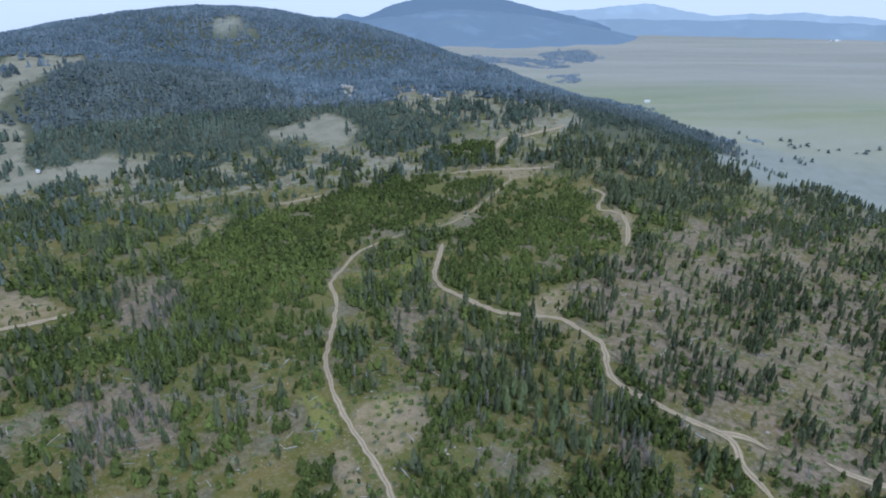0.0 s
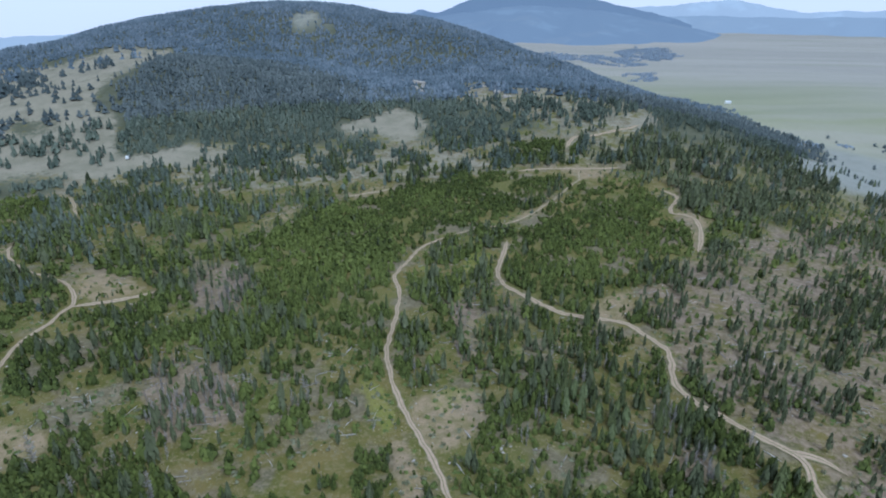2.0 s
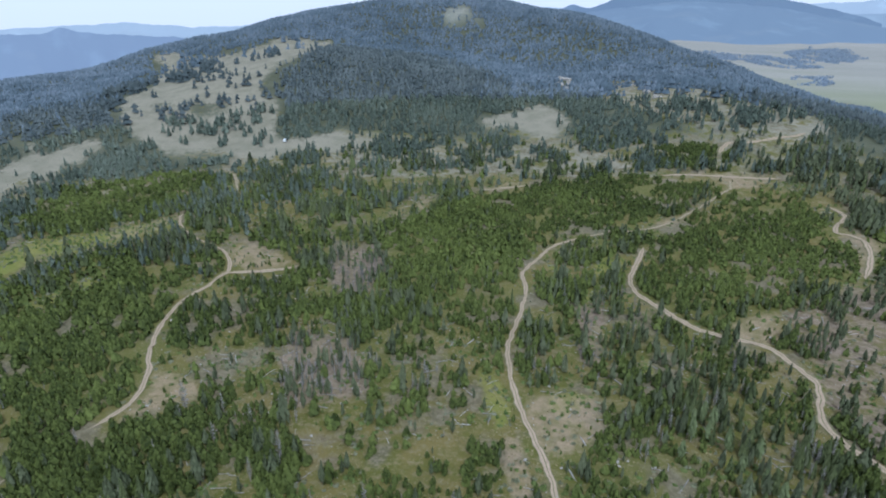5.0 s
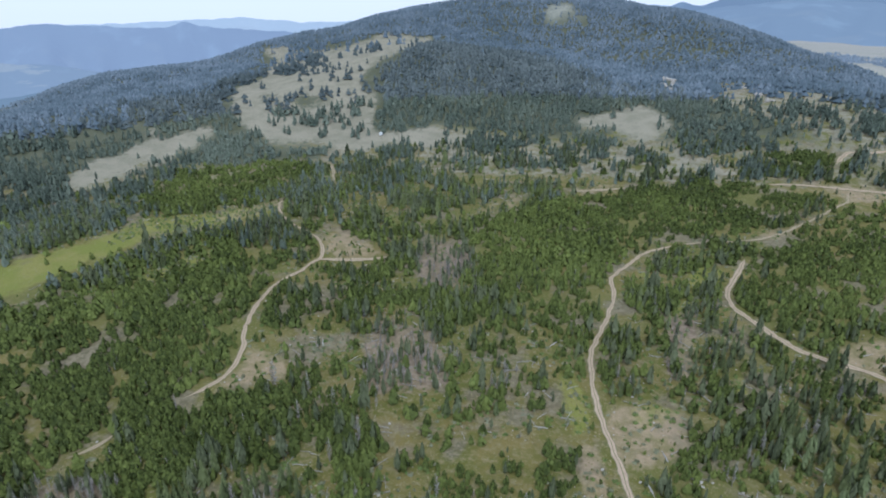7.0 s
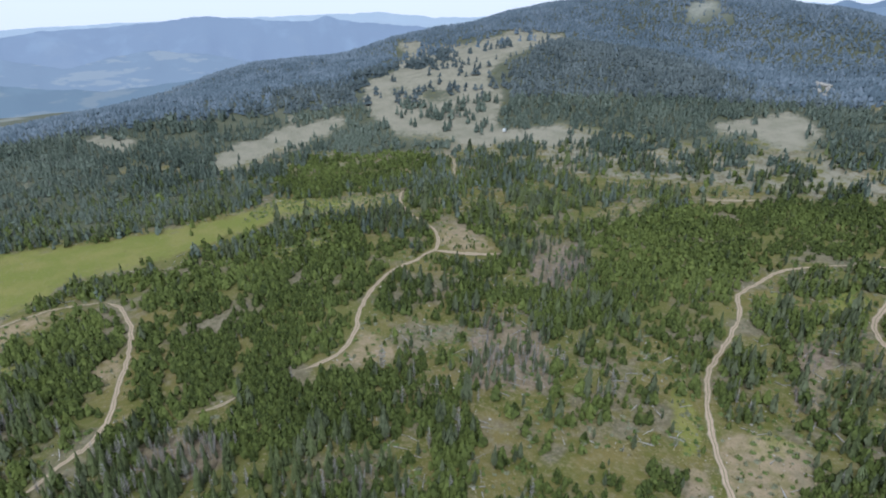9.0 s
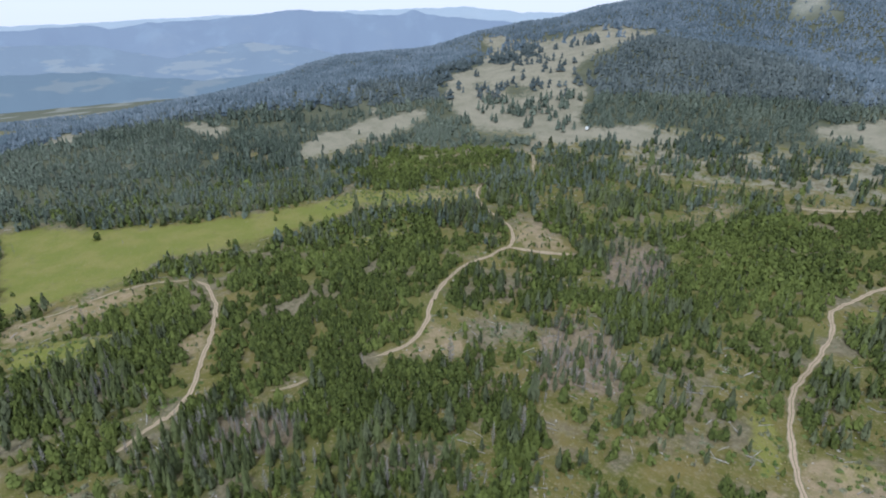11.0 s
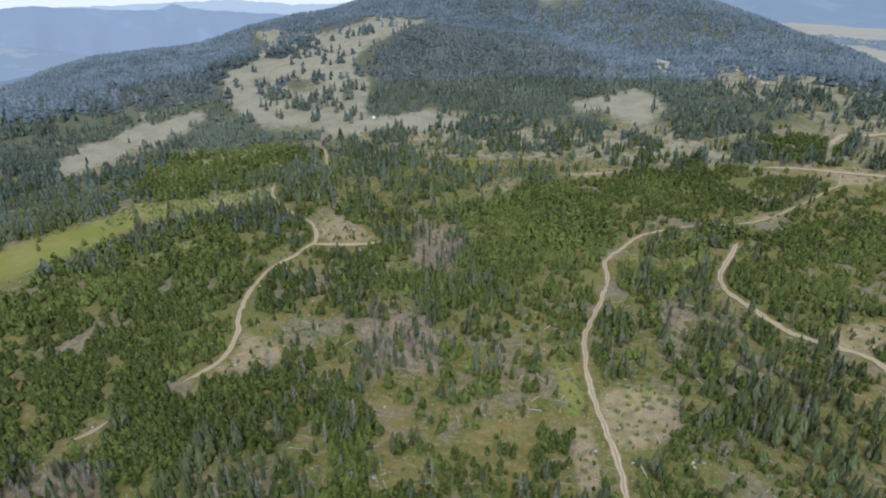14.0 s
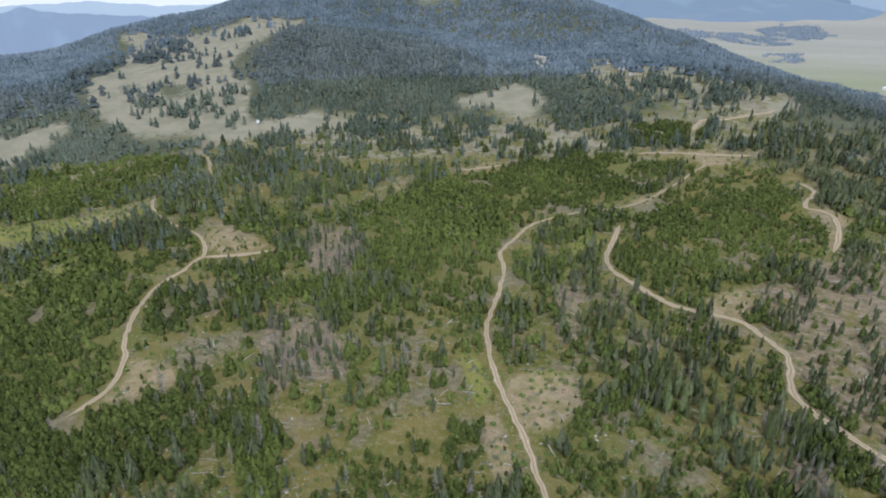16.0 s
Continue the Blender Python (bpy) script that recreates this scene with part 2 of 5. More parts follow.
TRACKS["right_road"] = [(84.1, 117.6), (83.3, 123.2), (81.6, 132.2), (82.3, 141.0), (80.0, 147.0), (71.1, 154.7), (66.1, 160.4), (59.4, 167.9), (56.3, 177.4), (57.9, 196.4), (54.8, 203.0), (49.1, 213.2), (43.8, 217.1), (35.2, 218.5), (28.3, 220.1), (20.2, 223.5), (11.8, 233.1), (3.8, 242.3), (-1.2, 249.6), (-4, 261), (-2, 281), (-0.0, 301.0)]
TRACKS["spur_road"] = [(76.3, 150.2), (80.0, 147.0), (87.2, 144.6), (91.7, 138.9)]
TRACKS["edge_road"] = [(103.8, 136.4), (106.1, 132.5), (111.3, 128.5), (115.6, 126.3), (121.3, 123.3)]
TRACKS["loop_road"] = [(93.1, 384.4), (100.1, 368.6), (94.0, 354.2), (90.4, 341.1), (97.8, 338.1), (101.8, 329.4), (98.0, 306.9), (91, 285)]
TRACKS["left_road"] = [(-149.8, 105.2), (-147.4, 111.8), (-147.4, 121.5), (-152.6, 132.3), (-162.9, 144.8), (-170.4, 156.0), (-176.1, 168.9), (-179.3, 180.6), (-178.6, 195.1), (-180.4, 204.9), (-180.2, 212.4), (-186.0, 221.2), (-196.0, 230.4), (-205.1, 235.1)]
TRACKS["left_upper"] = [(-205.1, 235.1), (-222.2, 241.7), (-239.3, 251.7), (-253.8, 265.8), (-256.9, 274.8)]
TRACKS["cross_road"] = [(-181.4, 209.3), (-175.9, 212.6), (-164.7, 217.7), (-157.5, 222.4), (-150.6, 228.4)]
TRACKS["trail"] = [(-299, 356), (-279, 349), (-260, 327), (-253.0, 317.7)]
TRACKS["west_road"] = [(-163.3, 22.0), (-164.5, 28.7), (-166.5, 34.2), (-168.4, 41.0), (-167.1, 41.5), (-176.0, 52.0), (-190.2, 61.9), (-205.6, 72.4), (-226.6, 83.5), (-247, 89), (-259, 88)]
TRACKS["west_track"] = [(-259, 88), (-272, 72), (-275, 50), (-274, 36), (-275, 30), (-272, 18)]
TRACKS["faint_road"] = [(-157.5, 70.2), (-155.0, 76.8), (-154.3, 82.0), (-154.6, 84.5)]
TRACKS["faint_end"] = [(-169.8, 51.5), (-169.6, 53.8), (-168.6, 55.7)]
TRACKS["far_road"] = [(41, 467), (44, 479), (49, 488), (58, 489), (73, 496), (93, 508), (102, 518)]
TRACKS["mid_track"] = [(-109.7, 372.7), (-99.8, 377.3), (-86.7, 386.3), (-76.7, 392.5)]
BARE_PATCHES = []
BARE_PATCHES.append([(-154, 137), (-146, 139), (-129, 133), (-127, 129), (-134, 121), (-144, 110), (-148, 104), (-146, 117), (-147, 127)])
BARE_PATCHES.append([(-197.0, 233.0), (-178, 215), (-164, 219), (-153, 227), (-167, 237), (-182.0, 245.0), (-192.0, 247.0)])
BARE_PATCHES.append([(-30, 163), (-19, 168), (-9, 168), (-4, 157), (-10, 140), (-19, 137), (-25, 147)])
BARE_PATCHES.append([(-31, 143), (-26, 141), (-21, 130), (-18, 120), (-23, 119), (-28, 129)])
BARE_PATCHES.append([(34, 230), (45, 242), (53, 240), (53, 228), (48, 219), (35, 217)])
BARE_PATCHES.append([(38, 432), (71, 432), (72, 424), (58, 410), (54.9, 402.9), (45.2, 399.9), (43.0, 408.0), (37, 419), (17, 420), (6, 417), (2, 428), (18, 432)])
BARE_PATCHES.append([(87.4, 393.0), (97.4, 387.6), (106.5, 379.7), (98.0, 372.2), (88.0, 377.7)])
BARE_PATCHES.append([(85.8, 340.2), (99.6, 347.6), (112.7, 333.2), (100.9, 316.8), (92, 284), (87, 284), (95.9, 315.8), (94.9, 328.5)])
BARE_PATCHES.append([(-210, 61), (-213, 72), (-206, 72), (-192, 64), (-199, 58)])
BARE_PATCHES.append([(-279, 15), (-278, 43), (-273, 72), (-259, 88), (-264, 72), (-258, 48), (-255, 31), (-259, 12)])
BARE_PATCHES.append([(3.0, 343.5), (14.0, 348.3), (22.9, 351.1), (16.0, 336.7), (5.0, 323.9)])
BARE_PATCHES.append([(-146.8, 311.5), (-132.1, 347.8), (-124.5, 337.7), (-140.9, 305.7)])
BARE_PATCHES.append([(-105.3, 384.0), (-85.3, 397.9), (-78.0, 384.0), (-102.0, 370.3)])
BARE_PATCHES.append([(-279, 237), (-266, 249), (-265, 273), (-258, 272), (-250, 260), (-256, 240), (-265, 225)])
MEADOW_PATCHES = []
MEADOW_PATCHES.append([(-154, 523), (-132, 536), (-120, 551), (-107, 568), (-96, 563), (-79, 539), (-70, 530), (-73, 517), (-79, 500), (-80, 486), (-93, 493), (-103, 499), (-120, 510), (-134, 507), (-146, 505)])
MEADOW_PATCHES.append([(-484, 449), (-505, 486), (-499, 513), (-495, 525), (-558, 586), (-569, 603), (-571, 631), (-610, 652), (-628, 657), (-643, 679), (-638, 697), (-603, 686), (-574, 669), (-543, 666), (-526, 692), (-506, 717), (-499, 726), (-507, 748), (-496, 772), (-482, 764), (-458, 769), (-431, 776), (-418, 758), (-391, 663), (-379, 599), (-387, 579), (-378, 543), (-378, 530), (-372, 523), (-369, 512), (-355, 503), (-334, 506), (-331, 493), (-328, 478), (-320, 465), (-302, 437), (-290, 425), (-272, 445), (-264, 455), (-246, 462), (-240, 451), (-255, 430), (-271, 416), (-283, 394), (-300, 387), (-317, 391), (-338, 391), (-349, 380), (-355, 370), (-373, 380), (-373, 404), (-384, 429), (-383, 452), (-365, 475), (-383, 477), (-405, 475), (-423, 463), (-443, 469), (-448, 451), (-459, 439)])
MEADOW_PATCHES.append([(-436, 262), (-447, 275), (-440, 294), (-450, 317), (-441, 337), (-435, 362), (-429, 378), (-420, 374), (-411, 345), (-400, 335), (-408, 320), (-397, 305), (-413, 288), (-407, 273), (-410, 262), (-406, 248), (-416, 236), (-432, 251)])
MEADOW_PATCHES.append([(-543, 192), (-546, 215), (-526, 216), (-514, 230), (-503, 222), (-483, 200), (-506, 197), (-528, 190)])
MEADOW_PATCHES.append([(99, 535), (123, 551), (116, 518), (105, 509), (96, 511)])
MEADOW_PATCHES.append([(-502, 317), (-509, 325), (-504, 330), (-494, 324), (-493, 316)])
MEADOW_PATCHES.append([(-481, 124), (-477, 142), (-469, 137), (-470, 124)])
MEADOW_PATCHES.append([(-252, 429), (-222, 459), (-213, 451), (-245, 417)])
MEADOW_PATCHES.append([(-430, 337), (-425, 361), (-411, 370), (-406, 343), (-411, 320)])
MEADOW_PATCHES.append([(-615, 106), (-606, 130), (-596, 148), (-557, 117), (-571, 97)])
MEADOW_PATCHES.append([(-507, 342), (-500, 356), (-484, 357), (-488, 347), (-498, 338)])
MEADOW_PATCHES.append([(-459, 332), (-475, 349), (-466, 353), (-453, 345), (-451, 335)])
MEADOW_PATCHES.append([(-466, 435), (-444, 446), (-420, 459), (-386, 451), (-385, 427), (-373, 404), (-374, 380), (-392, 383), (-429, 405)])
BELT_PATCHES = []
BELT_PATCHES.append([(-432, 450), (-412, 478), (-375, 481), (-369, 473), (-384, 447), (-408, 432)])
BELT_PATCHES.append([(-352, 433), (-349, 448), (-320, 451), (-298, 428), (-300, 406), (-318, 406)])
BELT_PATCHES.append([(-407, 520), (-391, 552), (-382, 540), (-395, 511)])
BELT_PATCHES.append([(-576, 644), (-565, 654), (-522, 637), (-491, 589), (-537, 605)])
BELT_PATCHES.append([(-504, 759), (-462, 776), (-458, 757), (-489, 737)])
BELT_PATCHES.append([(-580, 620), (-565, 647), (-482, 589), (-442, 539), (-480, 528)])
BELT_PATCHES.append([(-570, 664), (-546, 664), (-484, 608), (-488, 592), (-542, 630)])
BELT_PATCHES.append([(-369, 451), (-345, 484), (-332, 483), (-325, 455), (-351, 436)])
BELT_PATCHES.append([(-364, 398), (-375, 429), (-356, 430), (-329, 418), (-327, 440), (-317, 452), (-306, 436), (-308, 414), (-339, 400)])
BELT_PATCHES.append([(-466, 435), (-444, 446), (-420, 459), (-386, 451), (-385, 427), (-373, 404), (-374, 380), (-392, 383), (-429, 405)])
LUSH_PATCHES = []
LUSH_PATCHES.append([(-418, 39), (-401.3, 56.9), (-365.2, 89.3), (-335.8, 125.6), (-315.9, 167.4), (-307.2, 204.8), (-283.3, 208.5), (-277.9, 172.9), (-281.0, 154.0), (-282.0, 138.0), (-284.0, 111.0), (-299.0, 89.0), (-288, 75), (-284, 57), (-290, 33), (-291, 17)])
LUSH_PATCHES.append([(-255, 15), (-249, 33), (-235, 51), (-227, 46), (-221, 28), (-233, 11)])
LUSH_PATCHES.append([(-239, 139), (-234, 162), (-230, 187), (-223, 184), (-226, 159), (-230, 135)])
LUSH_PATCHES.append([(-22, 287), (-6, 283), (-7, 273), (-12, 253), (-16, 234), (-21, 218), (-24, 225), (-21, 236), (-19, 258)])
LUSH_PATCHES.append([(-22, 168), (-12, 171), (-8, 166), (-12, 159), (-17, 154), (-22, 158)])
LUSH_PATCHES.append([(-49, 177), (-43, 175), (-35, 162), (-30, 148), (-34, 143), (-40, 154), (-45, 165)])
LUSH_PATCHES.append([(-17, 219), (-10, 216), (-8, 204), (-10, 183), (-15, 194)])
LUSH_PATCHES.append([(27, 155), (33, 153), (33, 144), (28, 145)])
LUSH_PATCHES.append([(2, 193), (10, 197), (9, 185), (4, 183)])
LUSH_PATCHES.append([(-102, 261), (-95, 260), (-86, 242), (-84, 225), (-91, 234)])
LUSH_PATCHES.append([(-44, 269), (-35, 267), (-35, 257), (-40, 258)])
LUSH_PATCHES.append([(-302.2, 213.7), (-277.4, 243.6), (-255.3, 272.2), (-244.4, 252.4), (-260.6, 223.7), (-280.6, 197.7)])
LUSH_PATCHES.append([(-247, 159), (-243, 175), (-240, 193), (-239, 205), (-232, 196), (-232, 180), (-234, 168), (-240, 159)])
LUSH_PATCHES.append([(-292, 178), (-310, 197), (-314, 214), (-306, 224), (-296, 208), (-289, 191)])
LUSH_PATCHES.append([(-298, 209), (-299, 227), (-279, 237), (-264, 225), (-286, 221), (-282, 205)])
YOUNG_PATCHES = []
YOUNG_PATCHES.append([(-123, 245), (-131.9, 299.9), (-119.8, 324.4), (-98.1, 369.5), (-30, 419), (43, 421), (28.7, 380.5), (5.0, 345.4), (-21.0, 322.9), (-41.0, 309.0), (-51, 280), (-55, 256), (-46, 213), (-45, 191), (-58, 196), (-77, 205), (-101, 226)])
YOUNG_PATCHES.append([(3.0, 312.0), (32.9, 360.5), (51.0, 402.2), (83.2, 401.2), (88.7, 344.9), (95.0, 311.9), (87, 284), (63, 267), (43, 245), (21, 237), (2, 251), (2, 281)])
YOUNG_PATCHES.append([(-251, 95), (-266, 125), (-224, 154), (-191, 179), (-182, 184), (-171, 155), (-156, 133), (-151, 117), (-147, 101), (-156, 86), (-158, 63), (-168, 54), (-211, 78)])
YOUNG_PATCHES.append([(-147, 48), (-148, 75), (-145, 98), (-121, 119), (-112, 121), (-120, 93), (-128, 62)])
YOUNG_PATCHES.append([(-243, 150), (-245.0, 196.0), (-224.9, 238.9), (-199, 223), (-190, 192), (-217, 164)])
YOUNG_PATCHES.append([(-247, 45), (-259, 67), (-253, 87), (-228, 82), (-211, 73), (-221, 60)])
YOUNG_PATCHES.append([(-193, 36), (-216, 50), (-200, 58), (-189, 59), (-176, 50), (-180, 40)])
YOUNG_PATCHES.append([(-348, 233), (-370, 297), (-308, 358), (-277, 342), (-273.5, 279.5), (-291.3, 227.7)])
YOUNG_PATCHES.append([(7, 495), (51, 478), (39, 439), (7, 439)])
YOUNG_PATCHES.append([(5, 482), (37, 487), (44, 455), (9, 449)])
YOUNG_PATCHES.append([(-69, 120), (-62, 130), (-50, 133), (-34, 137), (-30, 128), (-51, 111), (-60, 112)])
BRUSH_PATCHES = []
BRUSH_PATCHES.append([(-8, 160), (2, 163), (9, 152), (20, 142), (30, 132), (31, 123), (-6, 113), (-9, 134)])
BRUSH_PATCHES.append([(102, 156), (115, 159), (116, 149), (105, 132), (95, 120), (84, 120), (87, 132)])
BRUSH_PATCHES.append([(81, 128), (95, 128), (124, 124), (114, 109), (72, 108)])
BRUSH_PATCHES.append([(-2, 157), (20, 159), (34, 139), (35, 120), (-3, 121), (-8, 141)])
BRUSH_PATCHES.append([(-72, 116), (-54, 128), (-27, 127), (-20, 109), (-62, 97)])
BRUSH_PATCHES.append([(-128, 125), (-106, 135), (-92, 122), (-111, 109)])
BRUSH_PATCHES.append([(13, 221), (33, 213), (47, 200), (52, 182), (53, 165), (42, 168), (39, 182), (24, 192)])
BRUSH_PATCHES.append([(-76, 170), (-68, 185), (-58, 202), (-46, 173), (-52, 153), (-63, 153)])
OPEN_PATCHES = []
OPEN_PATCHES.append([(-142, 152), (-131, 158), (-108, 148), (-97, 134), (-106, 129), (-123, 130)])
OPEN_PATCHES.append([(-97, 134), (-77, 141), (-56, 143), (-44, 131), (-51, 122), (-74, 120), (-92, 122)])
OPEN_PATCHES.append([(-83, 110), (-72, 116), (-59, 110), (-55, 102), (-74, 96)])
OPEN_PATCHES.append([(-75, 184), (-64, 191), (-49, 165), (-57, 159)])
OPEN_PATCHES.append([(-129, 181), (-121, 193), (-104, 179), (-106, 166)])
OPEN_PATCHES.append([(-161, 176), (-146, 176), (-133, 155), (-145, 156)])
OPEN_PATCHES.append([(-93, 167), (-76, 168), (-60, 149), (-74, 145)])
OPEN_PATCHES.append([(-59, 191), (-47, 194), (-43, 172), (-49, 167)])
OPEN_PATCHES.append([(-33, 216), (-22, 214), (-16, 186), (-25, 184)])
OPEN_PATCHES.append([(-6, 181), (6, 178), (4, 159), (-6, 162)])
OPEN_PATCHES.append([(-7, 140), (4, 146), (8, 131), (-2, 126)])
OPEN_PATCHES.append([(-135, 71), (-125, 76), (-115, 65), (-123, 60)])
OPEN_PATCHES.append([(-106, 142), (-94, 158), (-75, 142), (-84, 125)])
OPEN_PATCHES.append([(-164, 190), (-150, 196), (-134, 176), (-142, 168)])
OPEN_PATCHES.append([(-227, 352), (-192, 350), (-170, 308), (-195, 306)])
OPEN_PATCHES.append([(-175, 406), (-143, 414), (-128, 380), (-157, 372)])
FIRS_PATCHES = []
FIRS_PATCHES.append([(-165, 30), (-159, 48), (-138, 64), (-119, 72), (-104, 89), (-93, 96), (-78, 84), (-147, 21)])
FIRS_PATCHES.append([(-228, 20), (-224, 34), (-199, 43), (-181, 38), (-187, 24), (-196, 13)])
FIRS_PATCHES.append([(-15, 234), (7, 235), (11, 208), (2, 190), (-9, 199)])
FIRS_PATCHES.append([(9, 192), (17, 201), (24, 192), (39, 182), (41, 166), (56, 165), (52, 139), (35, 133), (30, 150), (21, 150), (18, 168), (10, 176)])
FIRS_PATCHES.append([(-125, 74), (-119, 88), (-97, 92), (-87, 82), (-120, 61)])
FIRS_PATCHES.append([(-271.2, 229.3), (-256.0, 252.1), (-214.0, 240.0), (-197, 211), (-230.0, 209.0)])
DEAD_PATCHES = []
DEAD_PATCHES.append([(-119, 158), (-108, 172), (-87, 162), (-81, 144), (-99, 132)])
DEAD_PATCHES.append([(-147, 249), (-131, 268), (-106, 231), (-112, 206), (-132, 220)])
DEAD_PATCHES.append([(-23, 233), (-13, 235), (-7, 188), (-13, 183), (-19, 201)])
DEAD_PATCHES.append([(-125, 177), (-101, 179), (-77, 152), (-85, 142), (-103, 143)])
DEAD_PATCHES.append([(-158, 52), (-147, 67), (-132, 69), (-131, 56), (-147, 45)])
DEAD_PATCHES.append([(48, 144), (59, 148), (59, 133), (48, 130)])
OLDWOOD_PATCHES = []
OLDWOOD_PATCHES.append([(121.9, 315.7), (169, 384), (211, 409), (303, 400), (306, 365), (220.8, 254.8), (201.6, 283.4), (181.3, 310.8), (145.9, 301.7), (116.0, 283.0)])
FOREST_PATCHES = []
FOREST_PATCHES.append([(-433, 41), (-374.9, 93.0), (-328.5, 155.3), (-323.2, 199.3), (-343, 230), (-388, 222), (-397, 184), (-499, 176), (-555, 94), (-592, 71)])
FOREST_PATCHES.append([(-414, 332), (-403, 371), (-297, 370), (-303, 331), (-348, 304)])
GLADE_PATCHES = []
GLADE_PATCHES.append([(-75, 679), (11, 752), (67, 650), (118, 604), (125, 536), (87, 481), (44, 496), (-12, 546), (-49, 581)])
GLADE_PATCHES.append([(-262, 469), (-200, 472), (-149, 464), (-53, 480), (1, 439), (2.9, 410.0), (-70.0, 389.3), (-110.3, 353.8), (-166.8, 355.3), (-218, 368)])
GLADE_PATCHES.append([(-536, 468), (-618, 655), (-503, 735), (-336, 510), (-290, 424), (-302, 377), (-376, 365), (-440, 401)])
GLADE_PATCHES.append([(-549, 240), (-532, 269), (-536, 297), (-476, 366), (-448, 374), (-462, 301), (-487, 252), (-514, 226)])
GLADE_PATCHES.append([(-440, 409), (-405, 419), (-382, 415), (-326, 391), (-316, 364), (-320, 343), (-357, 353), (-392, 363)])
SAGE_PATCHES = []
SAGE_PATCHES.append([(344, 724), (379, 726), (418, 711), (456, 686), (485, 665), (400, 532), (370, 543), (238, 407), (215, 411), (214, 434), (196, 447), (214, 492), (307, 642)])
FOOT_PATCHES = []
FOOT_PATCHES.append([(308, 1349), (323, 1136), (331, 1002), (299, 789), (316, 741), (337, 709), (309, 647), (219, 509), (193, 446), (213, 441), (209, 415), (214, 392), (172, 391), (144, 421), (125, 495)])
ROCK_PATCHES = []
ROCK_PATCHES.append([(-326, 923), (-328, 942), (-315, 953), (-296, 965), (-286, 939), (-292, 926), (-306, 920), (-311, 910), (-319, 917)])
ROCK_PATCHES.append([(-283, 929), (-272, 933), (-260, 928), (-268, 919)])
SLOPE_PATCHES = []
SLOPE_PATCHES.append([(118.9, 306.9), (172.9, 348.8), (231, 394), (303, 400), (306, 365), (122, 120), (91, 126), (84, 146), (73, 159), (59, 181), (57, 217), (54, 248), (88, 284)])
CRAGS = ((-105, 656, 3.2), (-105, 693, 4.2), (-95, 671, 3.6), (-93, 634, 2.6), (10, 689, 3.0), (-65, 673, 2.4), (-33, 672, 2.4), (-17, 620, 2.4), (-6, 600, 2.8), (-124, 717, 2.2))
ASPENS = [(19.9, 161.9), (22.5, 164.2), (25.0, 162.4), (23.7, 156.9), (19.5, 155.8), (28.5, 153.3), (31.5, 145.9), (36.1, 151.8), (16.7, 146.2), (36.3, 140.6), (4.4, 161.1), (39.8, 136.5)]


def inside(polygon, x, y):
    """Which of the points lie in the polygon."""
    hit = np.zeros(x.shape, bool)
    px, py = np.array(polygon, float).T
    for x0, y0, x1, y1 in zip(px, py, np.roll(px, -1), np.roll(py, -1)):
        if y0 != y1:
            hit ^= ((y0 > y) != (y1 > y)) & (x < (x1 - x0) * (y - y0) / (y1 - y0) + x0)
    return hit


def covered(patches, x, y):
    hit = np.zeros(x.shape, bool)
    for polygon in patches:
        hit |= inside(polygon, x, y)
    return hit


def curve_through(points, step=1.2):
    """A smooth line through the points, and its left-hand normals."""
    p = np.array(points, float)
    p = np.vstack([2 * p[0] - p[1], p, 2 * p[-1] - p[-2]])
    out = []
    for a, b, c, d in zip(p, p[1:], p[2:], p[3:]):
        n = max(2, int(np.hypot(*(c - b)) / step))
        s = np.linspace(0, 1, n, endpoint=False)[:, None]
        out.append(0.5 * (2 * b + (c - a) * s + (2 * a - 5 * b + 4 * c - d) * s ** 2 + (3 * b - a - 3 * c + d) * s ** 3))
    line = np.vstack([*out, p[-2:-1]])
    line = line + 0.30 * np.column_stack([wobble(line[:, 0], line[:, 1], 9, 65), wobble(line[:, 0], line[:, 1], 9, 66)])
    along = np.gradient(line, axis=0)
    along /= np.maximum(1e-6, np.hypot(along[:, 0], along[:, 1]))[:, None]
    return line, np.column_stack([-along[:, 1], along[:, 0]])


def mesh_from(name, verts, faces, material=None, smooth=False, **points):
    """A mesh out of arrays of equal-sided faces; points: values for each vertex."""
    verts, faces = np.asarray(verts, np.float32), np.asarray(faces, np.int32)
    me = bpy.data.meshes.new(name)
    sides = faces.shape[1]
    me.vertices.add(len(verts)), me.loops.add(faces.size), me.polygons.add(len(faces))
    me.vertices.foreach_set("co", verts.ravel())
    me.loops.foreach_set("vertex_index", faces.ravel())
    me.polygons.foreach_set("loop_start", np.arange(0, faces.size, sides, dtype=np.int32))
    if smooth:
        me.polygons.foreach_set("use_smooth", np.ones(len(faces), bool))
    for key, values in points.items():
        values = np.asarray(values, np.float32)
        if values.ndim == 2:
            me.attributes.new(key, "FLOAT_COLOR", "POINT").data.foreach_set("color", np.column_stack([values, np.ones(len(values), np.float32)]).astype(np.float32).ravel())
        else:
            me.attributes.new(key, "FLOAT", "POINT").data.foreach_set("value", values)
    me.update(calc_edges=True)
    me.validate()
    if material:
        me.materials.append(material)
    return me


def part(name, bm, material, parent, label=""):
    """Links a bmesh, or a ready mesh, as one part under a thing or a part."""
    if isinstance(bm, bmesh.types.BMesh):
        me = bpy.data.meshes.new(name)
        bm.to_mesh(me)
        bm.free()
        me.materials.append(material)
    else:
        me = bm
    ob = new(name, me)
    ob.parent = parent
    return tagged(ob, label)


